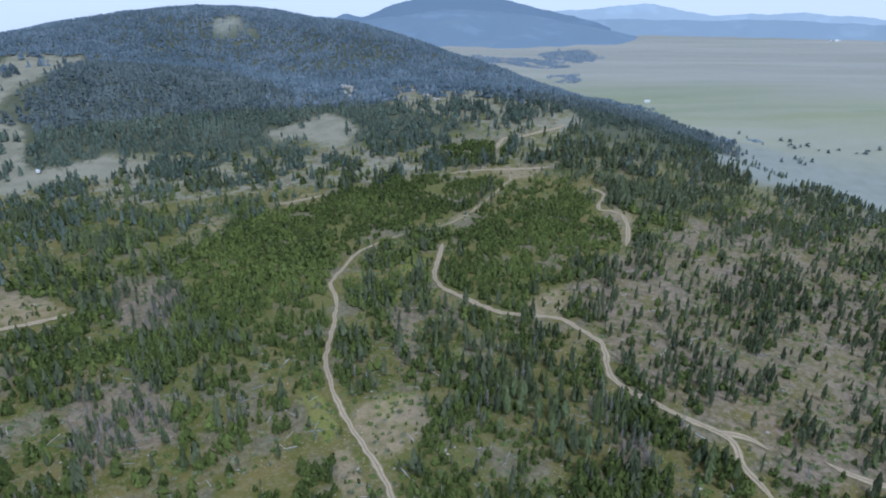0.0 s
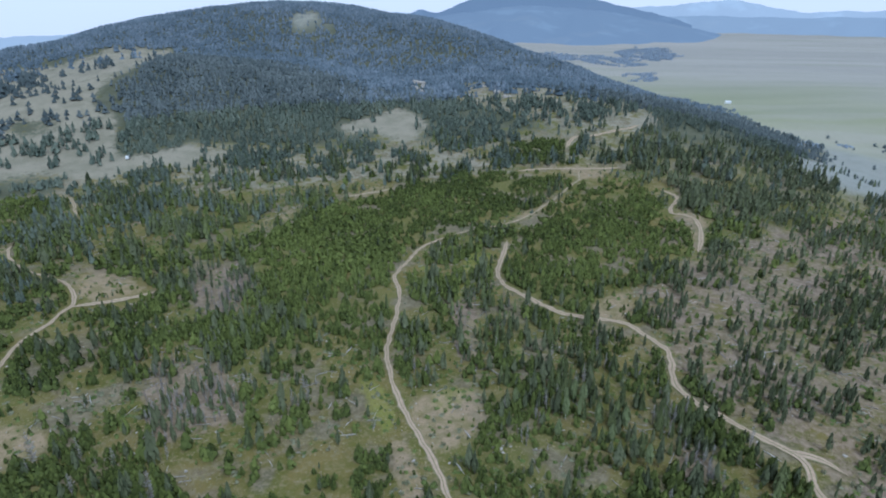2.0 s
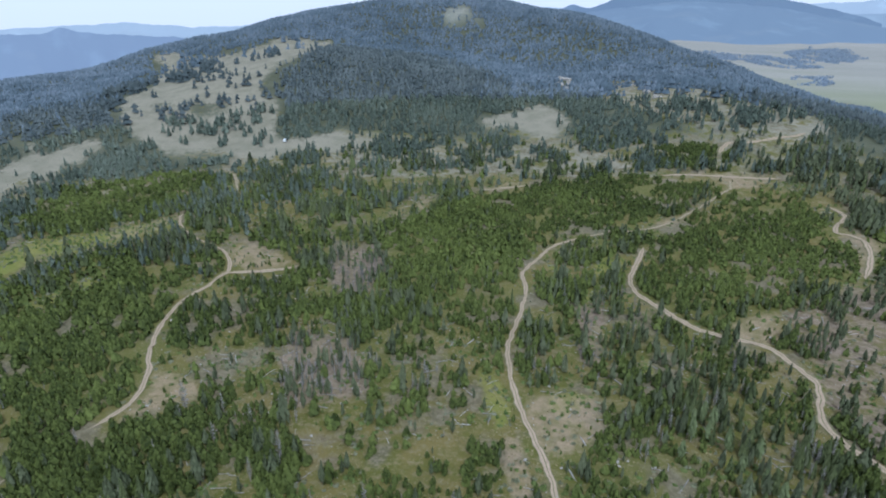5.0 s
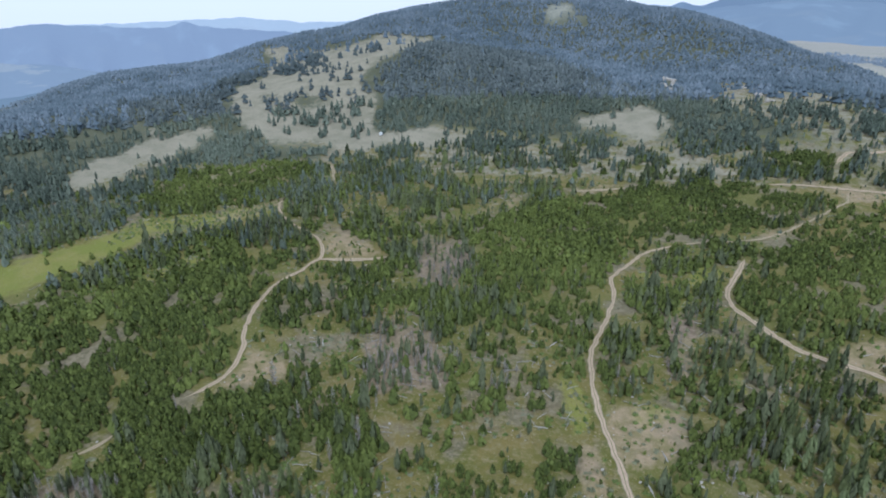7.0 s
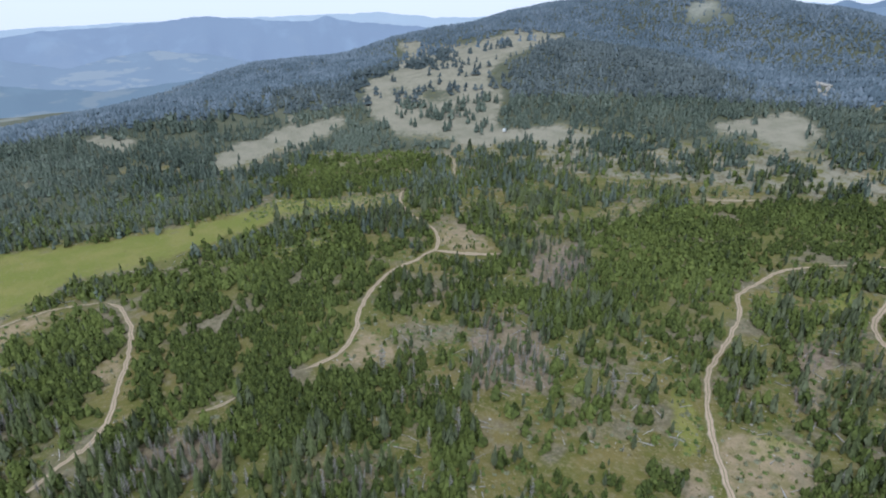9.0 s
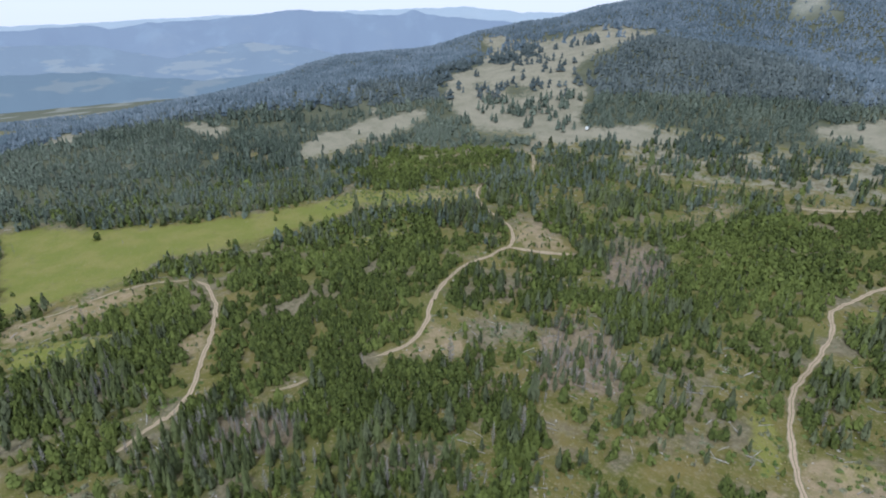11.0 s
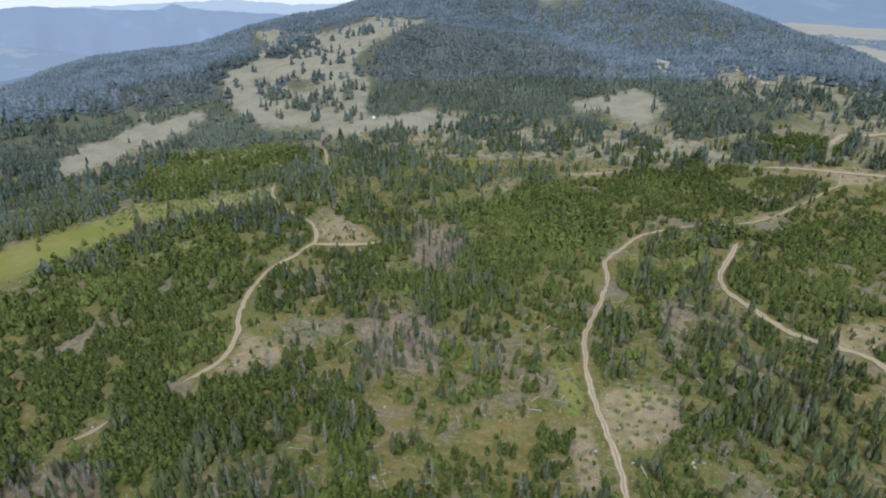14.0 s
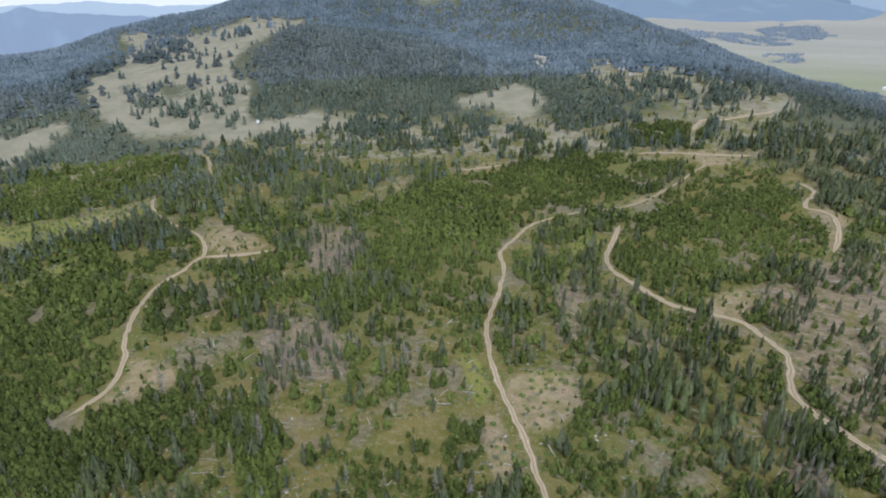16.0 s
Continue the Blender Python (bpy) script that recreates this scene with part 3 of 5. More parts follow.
# ---- the ground, one sheet to the horizon ----
def around(values, times=3):
    """A light blur over the polar grid."""
    for _ in range(times):
        values = (np.roll(values, 1, 1) + np.roll(values, -1, 1) + 2 * values) / 4
        values = (np.vstack([values[:1], values[:-1]]) + np.vstack([values[1:], values[-1:]]) + 2 * values) / 4
    return values


turn = np.radians(np.concatenate([np.arange(-48, 92, 0.32), np.arange(92, 312, 4.0)]))
reach = np.concatenate([[0.02, 12, 25, 45, 65, 80], 92 * 1.015 ** np.arange(266)])
reach[-1] = 4800
ga, gr = np.meshgrid(turn, reach)
gx, gy = -gr * np.sin(ga), gr * np.cos(ga)
gz = land(gx, gy)
cx, cy, _ = chart_place(gx, gy)
cr, cz = np.hypot(cx, cy), chart_height(cx, cy)
cover = [around(covered(p, gx, gy).astype(float)) for p in (BARE_PATCHES, LUSH_PATCHES, DEAD_PATCHES)]
cover[2] = np.maximum(cover[2], 0.62 * around(covered(SLOPE_PATCHES, gx, gy).astype(float)))
low = np.clip((-95 - cz + 0.02 * np.maximum(0, cr - 2000)) / 40, 0, 1) * np.clip((cr - 500) / 200, 0, 1)
low = np.maximum(low, np.clip((cr - 2300) / 300, 0, 1))
low = np.clip(np.maximum(low, around(1.0 * covered(SAGE_PATCHES + ROCK_PATCHES, gx, gy))), 0, 1)
low = low * (1 - around(covered(FOOT_PATCHES, gx, gy).astype(float)))
west = np.clip((np.degrees(ga) - 40) / 15, 0, 1) * (ga < 2)
low = low * (1 - west * np.where(wobble(cx, cy, 260, 17) < 0.45, 0.9, 0.4))
fields = low * (cz < -60) * (1 - 0.7 * west) * np.clip((cr - 1350 + 120 * (np.degrees(ga) < -17) - 60 * wobble(cx, cy, 500, 4)) / 160, 0, 1)
country = [np.maximum(around(covered(MEADOW_PATCHES + ROCK_PATCHES, gx, gy).astype(float)), 0.34 * around(covered(GLADE_PATCHES[2:], gx, gy) & (cr > 560)) + 0.36 * around(covered(GLADE_PATCHES[:2], gx, gy) & (cr > 430))), low, fields]
country[0] = np.maximum(country[0], 0.19 * np.clip((cr - 350) / 150, 0, 1) * (1 - cover[1]))
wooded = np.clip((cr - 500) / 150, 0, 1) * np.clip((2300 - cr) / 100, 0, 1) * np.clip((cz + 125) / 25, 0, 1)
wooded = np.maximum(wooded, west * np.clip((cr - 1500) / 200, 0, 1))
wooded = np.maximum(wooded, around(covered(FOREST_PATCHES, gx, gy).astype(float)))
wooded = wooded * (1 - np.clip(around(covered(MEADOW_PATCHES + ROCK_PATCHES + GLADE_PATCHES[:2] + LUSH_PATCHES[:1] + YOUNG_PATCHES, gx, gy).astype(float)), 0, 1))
hay = np.clip(np.exp(-((cr - 1650) / 750) ** 2) * (1.05 + 0.30 * wobble(cx * 0.6, cy, 900, 27) + 0.15 * wobble(cx * 0.5, cy, 300, 28)), 0, 1)
rows_n, cols = gr.shape
index = np.arange(rows_n * cols).reshape(rows_n, cols)
quads = np.stack([index[:-1], np.roll(index[:-1], -1, 1), np.roll(index[1:], -1, 1), index[1:]], -1).reshape(-1, 4)[:, ::-1]
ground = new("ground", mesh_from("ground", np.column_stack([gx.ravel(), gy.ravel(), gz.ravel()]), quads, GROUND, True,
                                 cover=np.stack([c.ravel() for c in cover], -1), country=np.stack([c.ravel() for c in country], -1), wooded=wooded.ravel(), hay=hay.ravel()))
tagged(ground, "dry grassy hillside running down to a broad pale valley floor", "ground", kind="structure")


# ---- dirt roads ----
WIDTHS = {"main_road": 1.75, "upper_road": 1.8, "right_road": 2.3, "left_road": 1.85, "left_upper": 1.5, "west_road": 1.75, "west_track": 1.6, "cross_road": 2.6, "faint_end": 1.6, "pad_road": 3.6, "loop_road": 2.4, "far_road": 3.4, "mid_track": 3.5,
          "faint_road": 1.8, "spur_road": 2.8, "edge_road": 2.6, "trail": 2.0}
ROAD_LINES = []


def dirt_road(name, points, width, label):
    line, side = curve_through(points)
    ROAD_LINES.append((line, width - (1.1 if name == "track" else 0.0)))
    across = np.array([-1.0, -0.72, -0.46, -0.2, 0.0, 0.2, 0.46, 0.72, 1.0])
    worn = np.array([0.0, 0.7, 1.0, 0.6, 0.12, 0.6, 1.0, 0.7, 0.0])
    drop = np.array([0.0, 0.05, 0.0, 0.05, 0.09, 0.05, 0.0, 0.05, 0.0])
    length = np.concatenate([[0], np.cumsum(np.hypot(*np.diff(line, axis=0).T))])
    ends = np.clip(np.minimum(length, length[-1] - length) / 7, 0.04, 1)
    vary = (0.96 + 0.20 * wobble(line[:, 0], line[:, 1], 17, 5) + 0.14 * wobble(line[:, 0], line[:, 1], 5, 15)) * ends
    reach_out = across[None, :] * (width / 2 * vary)[:, None]
    for col, way in ((0, -1), (8, 1)):
        reach_out[:, col] += way * width * ends * (0.10 + 0.16 * wobble(line[:, 0] + 40 * col, line[:, 1], 5.5, 6) + 0.12 * wobble(line[:, 0], line[:, 1] + 30 * col, 2.6, 9))
    xy = line[:, None] + side[:, None] * reach_out[:, :, None]
    r = np.hypot(xy[..., 0], xy[..., 1])
    z = land(xy[..., 0], xy[..., 1]) + 0.13 + 0.00035 * r + drop
    n, k = len(line), len(across)
    idx = np.arange(n * k).reshape(n, k)
    faces = np.stack([idx[:-1, :-1], idx[1:, :-1], idx[1:, 1:], idx[:-1, 1:]], -1).reshape(-1, 4)[:, ::-1]
    ob = new(name, mesh_from(name, np.column_stack([xy.reshape(-1, 2), z.ravel()]), faces, DIRT, True, worn=np.tile(worn, n) * (0.7 if name == "track" else 1.0)))
    return tagged(ob, label, "road", kind="structure")


for i, (name, points) in enumerate(TRACKS.items()):
    faint = name in ("faint_road", "faint_end", "trail", "mid_track", "upper_road", "west_track")
    dirt_road("track" if faint else "road", points, WIDTHS[name], "faint grassy vehicle track through the young pines" if faint else "pale two-rut dirt road winding between the pines")


# ---- trees ----
def tree_shape(kind, tufts, seed, trunk_sides=5):
    """Vertices and triangles of a tree of height 1 and radius 1: (trunk, crown)."""
    rng = np.random.default_rng(seed)
    ring = np.arange(trunk_sides) * 2 * math.pi / trunk_sides
    lean = rng.normal(0, 0.05, 2)
    tv, tf = [], []
    heights = ((0.0, 0.10), (0.35, 0.065), (0.97, 0.008)) if tufts > 60 else ((0.0, 0.10), (0.9, 0.01))
    for h, rad in heights:
        for a in ring:
            tv.append((rad * math.cos(a) + lean[0] * h, rad * math.sin(a) + lean[1] * h, h))
    for lev in range(len(heights) - 1):
        for i in range(trunk_sides):
            a, b = lev * trunk_sides + i, lev * trunk_sides + (i + 1) % trunk_sides
            tf += [(a, b, b + trunk_sides), (a, b + trunk_sides, a + trunk_sides)]
    low = {"pine": 0.04, "fir": 0.06, "old": 0.20, "dead": 0.18, "aspen": 0.28, "shrub": 0.02}[kind]
    cv, cf = [], []
    long = {130: 0.17, 34: 0.30, 13: 0.42, 7: 0.58}.get(tufts, 0.26)
    broad = (4.6 if tufts > 20 else 3.6) / (tufts * long)
    gaps = rng.uniform(0, 6.28, 3)

    def girth(f):
        if kind == "fir":
            return 0.06 + 0.94 * (1 - f) ** 0.85 * (0.75 + 0.25 * min(1, f * 7))
        if kind == "pine":
            return 0.08 + 0.92 * (1 - f ** 2.5) * (0.72 + 0.28 * min(1, f * 4))
        if kind == "shrub":
            return 0.1 + 0.9 * math.sqrt(max(0.0, 1 - f * f))
        if kind == "aspen":
            return 0.15 + 0.85 * math.sin(math.pi * min(1, 0.12 + 0.86 * f)) ** 0.7
        return 0.10 + 0.90 * (1 - f ** 1.7) * (0.5 + 0.5 * min(1, f * 3))

    for i in range(tufts):
        f = 1 - (1 - (i + rng.uniform(0.1, 0.9)) / tufts) ** (0.62 if kind in ("pine", "fir") else 0.8)
        u = low + (1 - low) * f
        a = i * 2.39996 + rng.normal(0, 0.35)
        rad = girth(f) * rng.uniform(0.72, 1.18) * (1 - 0.16 * math.cos(a - gaps[0]) - 0.12 * math.sin(2 * a + gaps[1] + 4 * f))
        ca, sa = math.cos(a), math.sin(a)
        base = len(cv)
        if kind == "dead":
            # a bare branch, upswept
            wide, inner, lift = 0.03 if tufts > 40 else 0.07, 0.0, rng.uniform(0.0, 0.12)
            spots = ((inner, 0, u + 0.012), (rad * 0.5, wide, u + lift * 0.4), (rad, 0, u + lift), (rad * 0.5, -wide, u + lift * 0.4 - 0.012))
        else:
            # a spray of needles: broad in the middle, its foot hanging outwards, its head drawn to the stem
            tall = long * rng.uniform(0.7, 1.3) * (1.05 - 0.45 * f)
            wide = broad * (0.25 + 0.75 * girth(f)) * rng.uniform(0.7, 1.25)
            foot, head = (1.12, 0.30) if kind == "fir" else (0.98, 0.42)
            skew = rng.normal(0, 0.18) * wide
            spots = ((rad * foot, skew, u - 0.50 * tall), (rad * 0.80, wide, u - 0.06 * tall + rng.normal(0, 0.1) * tall), (rad * head, 0.0, min(1.03, u + 0.55 * tall)), (rad * 0.80, -wide, u + 0.04 * tall + rng.normal(0, 0.1) * tall))
        for x, y, z in spots:
            cv.append((x * ca - y * sa + lean[0] * u, x * sa + y * ca + lean[1] * u, max(0.01, z)))
        cf += [(base, base + 1, base + 2), (base, base + 2, base + 3)]
    if kind != "dead":
        # the dim heart of the crown
        sides = 5 if tufts > 20 else 4
        levels = (0.0, 0.45) if tufts > 20 else (0.05,)
        base = len(cv)
        for f in levels:
            for i in range(sides):
                a = (i + 0.4 * f) * 2 * math.pi / sides
                rad = 0.62 * girth(f)
                cv.append((rad * math.cos(a) + lean[0] * f, rad * math.sin(a) + lean[1] * f, low + (1 - low) * f))
        cv.append((lean[0], lean[1], 1.0))
        for lev in range(len(levels)):
            for i in range(sides):
                p, q = base + lev * sides + i, base + lev * sides + (i + 1) % sides
                cf += [(p, q, base + len(levels) * sides)] if lev == len(levels) - 1 else [(p, q, q + sides), (p, q + sides, p + sides)]
    return (np.array(tv), np.array(tf)), (np.array(cv), np.array(cf))


def far_shape(seed, sides=3, tiers=2, slim=1.0):
    """A small conifer for the distance: ragged tiers of needles."""
    rng = np.random.default_rng(seed)
    v, f = [], []
    for t in range(tiers):
        low, high = 0.04 + 0.86 * t / tiers, 0.10 + 0.90 * (t + 1.25) / (tiers + 0.25)
        rad = (1.0 - 0.80 * t / tiers) ** slim
        base = len(v)
        for i in range(sides):
            a = (i + 0.5 * t + rng.uniform(-0.35, 0.35)) * 2 * math.pi / sides
            s = rad * rng.uniform(0.5, 1.3)
            v.append((s * math.cos(a), s * math.sin(a), low + rng.uniform(-0.04, 0.2) * 1.6 / tiers))
        v.append((rng.normal(0, 0.13), rng.normal(0, 0.13), min(1.05, high + rng.normal(0, 0.04))))
        f += [(base + i, base + (i + 1) % sides, base + sides) for i in range(sides)]
    return np.array(v), np.array(f)


def scatter(name, shapes, x, y, tall, wide, tone, material, seed, sink=0.0):
    """One mesh of many plants: shapes in turn, stood on the land."""
    rng = np.random.default_rng(seed)
    if len(x) == 0:
        return None
    z = land(x, y) - sink
    spin, pick = rng.uniform(0, 6.283, len(x)), rng.integers(0, len(shapes), len(x))
    vs, fs, ts, at = [], [], [], 0
    for k, (v, f) in enumerate(shapes):
        w = np.where(pick == k)[0]
        if len(w) == 0:
            continue
        c, s = np.cos(spin[w])[:, None], np.sin(spin[w])[:, None]
        px = (v[None, :, 0] * c - v[None, :, 1] * s) * wide[w][:, None] + x[w][:, None]
        py = (v[None, :, 0] * s + v[None, :, 1] * c) * wide[w][:, None] + y[w][:, None]
        pz = v[None, :, 2] * tall[w][:, None] + z[w][:, None]
        vs.append(np.stack([px, py, pz], -1).reshape(-1, 3))
        fs.append((f[None] + (np.arange(len(w)) * len(v))[:, None, None] + at).reshape(-1, 3))
        ts.append(np.repeat(tone[w], len(v)))
        at += len(w) * len(v)
    return mesh_from(name, np.vstack(vs), np.vstack(fs), material, tone=np.concatenate(ts))


def road_gap(x, y):
    """How far each point lies outside the nearest road's edge."""
    gap = np.full(x.shape, 99.0)
    for line, width in ROAD_LINES:
        lo, hi = line.min(0) - 12, line.max(0) + 12
        w = np.where((x > lo[0]) & (x < hi[0]) & (y > lo[1]) & (y < hi[1]))[0]
        for s in range(0, len(w), 20000):
            k = w[s:s + 20000]
            d = np.full(len(k), 1e9)
            for px, py in line[::3]:
                d = np.minimum(d, (x[k] - px) ** 2 + (y[k] - py) ** 2)
            gap[k] = np.minimum(gap[k], np.sqrt(d) - width / 2)
    return gap


def sown(cell, r0, r1, seed):
    """Jittered points over the sector of the land that the camera sweeps, between two distances."""
    rng = np.random.default_rng(seed)
    g = np.arange(-r1, r1, cell)
    x, y = np.meshgrid(g, g)
    x = (x + rng.uniform(-0.5, 0.5, x.shape) * cell).ravel()
    y = (y + rng.uniform(-0.5, 0.5, y.shape) * cell).ravel()
    r, a = np.hypot(x, y), np.degrees(np.arctan2(-x, y))
    k = (r >= r0) & (r < r1) & (a > -47) & (a < 90)
    return x[k], y[k], r[k], a[k], rng.uniform(0, 1, int(k.sum())), rng


def clump(x, y):
    return 0.5 * wobble(x, y, 34, 7) + 0.35 * wobble(x, y, 13, 8) + 0.35 * wobble(x, y, 90, 9)


ridge_angle = np.maximum.accumulate(np.degrees(np.arctan2(gz - EYE[2], gr)), axis=0)


def crest_before(r, a):
    """The highest angle of the land on the way out to each point, seen from the camera."""
    row = np.clip(np.searchsorted(reach, r) - 3, 0, len(reach) - 1)
    col = np.clip(np.searchsorted(np.degrees(turn), a), 0, len(turn) - 1)
    return ridge_angle[row, col]


KIND_PINE, KIND_FIR, KIND_OLD, KIND_DEAD = 1, 2, 3, 4


def plant_plan(cell, r0, r1, seed):
    """Where trees stand, of what kind and how tall."""
    x, y, reached, a, u, rng = sown(cell, r0, r1, seed)
    cx, cy, k = chart_place(x, y)
    r, height = reached * k, chart_height(cx, cy)
    area = cell * cell
    cl = clump(x, y)
    stray = np.clip(r * 0.016, 2.0, 9.0)
    ex, ey = x + stray * wobble(x, y, 19, 31) + 0.5 * stray * wobble(x, y, 7, 33), y + stray * wobble(x, y, 19, 32) + 0.5 * stray * wobble(x, y, 7, 34)
    young, firs, dead = covered(YOUNG_PATCHES, ex, ey), covered(FIRS_PATCHES, ex, ey), covered(DEAD_PATCHES, ex, ey)
    young &= ~firs
    slope, bare, lush = covered(SLOPE_PATCHES, ex, ey), covered(BARE_PATCHES, ex, ey), covered(LUSH_PATCHES, ex, ey)
    brush = covered(BRUSH_PATCHES, ex, ey)
    oldwood, meadow, glade, forest = covered(OLDWOOD_PATCHES, ex, ey), covered(MEADOW_PATCHES, ex, ey), covered(GLADE_PATCHES, ex, ey), covered(FOREST_PATCHES, ex, ey)
    dense = np.where((a > 36) & (r < 230), np.where(r < 145, 0.42, 0.32), np.where(r < 320, 0.225, 0.17)) * np.clip(0.52 + 2.5 * cl, 0.08, 2.1)
    hill = np.clip((r - 560) / 120, 0, 1)
    dense = dense * (1 - hill) + hill * 0.075 * np.clip(1.05 + 0.3 * cl + 0.35 * wobble(x, y, 330, 41), 0.25, 1.3)
    dense = np.where(slope, 0.078 * np.clip(0.65 + 1.6 * cl, 0.08, 1.6), dense)
    dense = np.where(firs, np.where(a > 30, 0.20, 0.12) * np.clip(0.85 + 0.6 * cl, 0.2, 1.5), dense)
    dense = np.where(brush, 0.26 * np.clip(0.75 + 1.2 * cl, 0.06, 1.4), dense)
    dense = np.where(brush & slope, 0.13 * np.clip(0.8 + 1.0 * cl, 0.08, 1.4), dense)
    dense = np.where(dead, 0.17 * np.clip(0.85 + 0.8 * cl, 0.25, 1.6), dense)
    dense = np.where(forest, 0.150 * np.clip(0.95 + 1.3 * cl, 0.22, 1.7), dense)
    dense = np.where(oldwood, 0.085 * np.clip(0.75 + 1.5 * cl, 0.1, 1.8), dense)
    dense = np.where(glade, np.where(r > 560, np.where(a > 20, 0.036, 0.034), 0.085) * np.clip(0.45 + 2.6 * cl, 0.02, 3.0), dense)
    dense = np.where(covered(OPEN_PATCHES, ex, ey), 0.085 * np.clip(0.6 + 2.0 * cl, 0.06, 2.0), dense)
    dense = np.where(young, 0.25 * np.clip(0.68 + 0.9 * cl + 0.7 * wobble(x, y, 9, 51) + 0.35 * wobble(x, y, 27, 52), 0.02, 1.25), dense)
    dense = np.where(young & (x < -60) & (r < 420), np.where(a > 36, 1.2, 0.95) * dense, dense)
    dense = np.where(meadow, 0.0055 * np.clip(2.4 * wobble(x, y, 55, 11) + 1.2 * cl - 0.5, 0, 2.0) + 0.0002, dense)
    dense = np.where(covered(BELT_PATCHES, ex, ey), 0.027 * np.clip(0.6 + 1.6 * cl, 0.0, 2.0), dense)
    dense = np.where(meadow & (a > 44) & (r < 1000), 0.0012 * np.clip(0.5 + 2 * cl, 0, 3), dense)
    dense = np.where(lush & ~young, 0.006 * np.clip(1 + 2 * cl, 0, 3), dense)
    dense = np.where(inside(LUSH_PATCHES[0], ex, ey), 0.0006, dense)
    dense = np.where(bare, 0.032 * np.clip(0.7 + 2 * cl, 0, 3), dense)
    low = height < -100 - 20 * wobble(x, y, 200, 6)
    dense = np.where(low & (r > 500) & (a < 20), np.where(r < 1500, 0.0020 * np.clip(0.7 + wobble(x, y, 90, 24), 0, 2), 0.0), dense)
    dense = np.where((height < -112) & (r > 900) & (a > 50), 0.030 * np.clip(0.6 + 1.5 * wobble(x, y, 300, 15), 0, 1), dense)
    dense = dense * np.where((a < -8) & (r > 480) & (height < -30) & (height > -110), 0.5 + 0.3 * wobble(x, y, 60, 29), 1.0)
    dense = dense * np.where((a < -2) & (r > 360) & (r < 760) & ~young & ~slope & ~oldwood, 0.75 + 0.35 * cl, 1.0)
    dense = np.where(covered(SAGE_PATCHES + ROCK_PATCHES, ex, ey), 0.0025 * np.clip(0.7 + 1.5 * cl, 0, 2), dense)
    dense = np.where((a < -17) & (r > 620) & (height < -45), np.minimum(dense, 0.0016 * np.clip(0.7 + wobble(x, y, 90, 24), 0, 2)), dense)
    foot = covered(FOOT_PATCHES, ex, ey)
    for crag_x, crag_y, size in CRAGS:
        dense = np.where((np.abs(x - crag_x * 0.985) < 2.2 * size) & (np.abs(y - crag_y * 0.985) < 4 * size), 0.0, dense)
    dense = np.where(foot, 0.06 * np.clip(0.75 + 1.6 * cl, 0.08, 1.7), dense)
    k = u < dense * area
    if r1 > 700:
        # trees that the far ridges hide from the camera are thinned out
        hidden = np.degrees(np.arctan2(land(x, y) + 9 - EYE[2], reached)) < crest_before(reached, a) - 0.1
        k &= ~hidden | (rng.uniform(0, 1, len(x)) < 0.12)
    x, y, r, a, height, foot, young, firs, dead, slope, meadow, forest, oldwood, brush, glade, bare = (v[k] for v in (x, y, r, a, height, foot, young, firs, dead, slope, meadow, forest, oldwood, brush, glade, bare))
    n = len(x)
    v = rng.uniform(0, 1, n)
    far_off = r > 560
    kind = np.select([forest & (v < 0.10), (oldwood | slope) & (v < 0.58), (oldwood | slope) & (v < 0.70), slope & (v < 0.92), oldwood & (v < 0.90), (r > 330) & ~young & (v < np.where(a < -2, 0.15, 0.30)), dead & (v < 0.48), dead & (v < 0.80), young & (v < 0.94), brush & (v < 0.90), firs & (v < 0.12), (firs | forest) & (v < 0.62), (a < -2) & (r > 360) & (v < 0.75), far_off & (v < 0.6), (a > 30) & (r < 260) & (v < 0.86), v < 0.69, v < 0.76, v < 0.97],
                     [KIND_DEAD, KIND_OLD, KIND_FIR, KIND_PINE, KIND_OLD, KIND_FIR, KIND_DEAD, KIND_OLD, KIND_PINE, KIND_PINE, KIND_DEAD, KIND_FIR, KIND_OLD, KIND_FIR, KIND_PINE, KIND_PINE, KIND_FIR, KIND_OLD], KIND_DEAD)
    kind = np.where((r > 800) & (kind == KIND_DEAD), KIND_OLD, kind)
    tall = np.where(young, rng.uniform(1.7, 3.7, n) * (1.15 + 0.35 * np.clip(wobble(x, y, 90, 44), -0.5, 0.6)) * np.where((x < -60) & (r < 420), 1.25, 1.0), np.where(kind == KIND_PINE, rng.uniform(2.0, 6.0, n), rng.gamma(9, 0.70, n)))
    tall = np.where(firs & (kind != KIND_PINE), rng.uniform(4.0, 9.5, n), tall)
    tall = np.where((far_off | forest) & ~young, np.where(forest & (a > 20), rng.uniform(2.4, 6.0, n), rng.uniform(4.0, 8.0, n) * np.where(r < 700, 0.9, 1.0)), tall)
    tall = np.where(meadow | (glade & (r > 560)), rng.uniform(5, 10.5, n), tall)
    tall = np.where(young, tall, tall * np.where((r > 300) & (r < 560), 1.05, 1.0))
    tall = np.where(slope, rng.uniform(3.2, 7.8, n) * np.where(kind == KIND_PINE, 0.62, 1.0), np.where(oldwood, rng.uniform(3.6, 6.6, n), tall))
    tall = np.where(dead & (kind != KIND_PINE), rng.uniform(3.5, 6.8, n), tall)
    tall = np.where(brush & ~slope & (kind == KIND_PINE), rng.uniform(1.4, 3.6, n), tall)
    tall = np.where(bare, rng.uniform(0.8, 2.7, n), tall)
    sage = (height < -95) & (r > 500) & (a < 20) & ~foot
    tall = tall * np.where((r > 1300) & ~meadow, 0.7, 1.0)
    tall = np.clip(np.where(sage, rng.uniform(2, 5.5, n), tall), 0.7, 14.0)
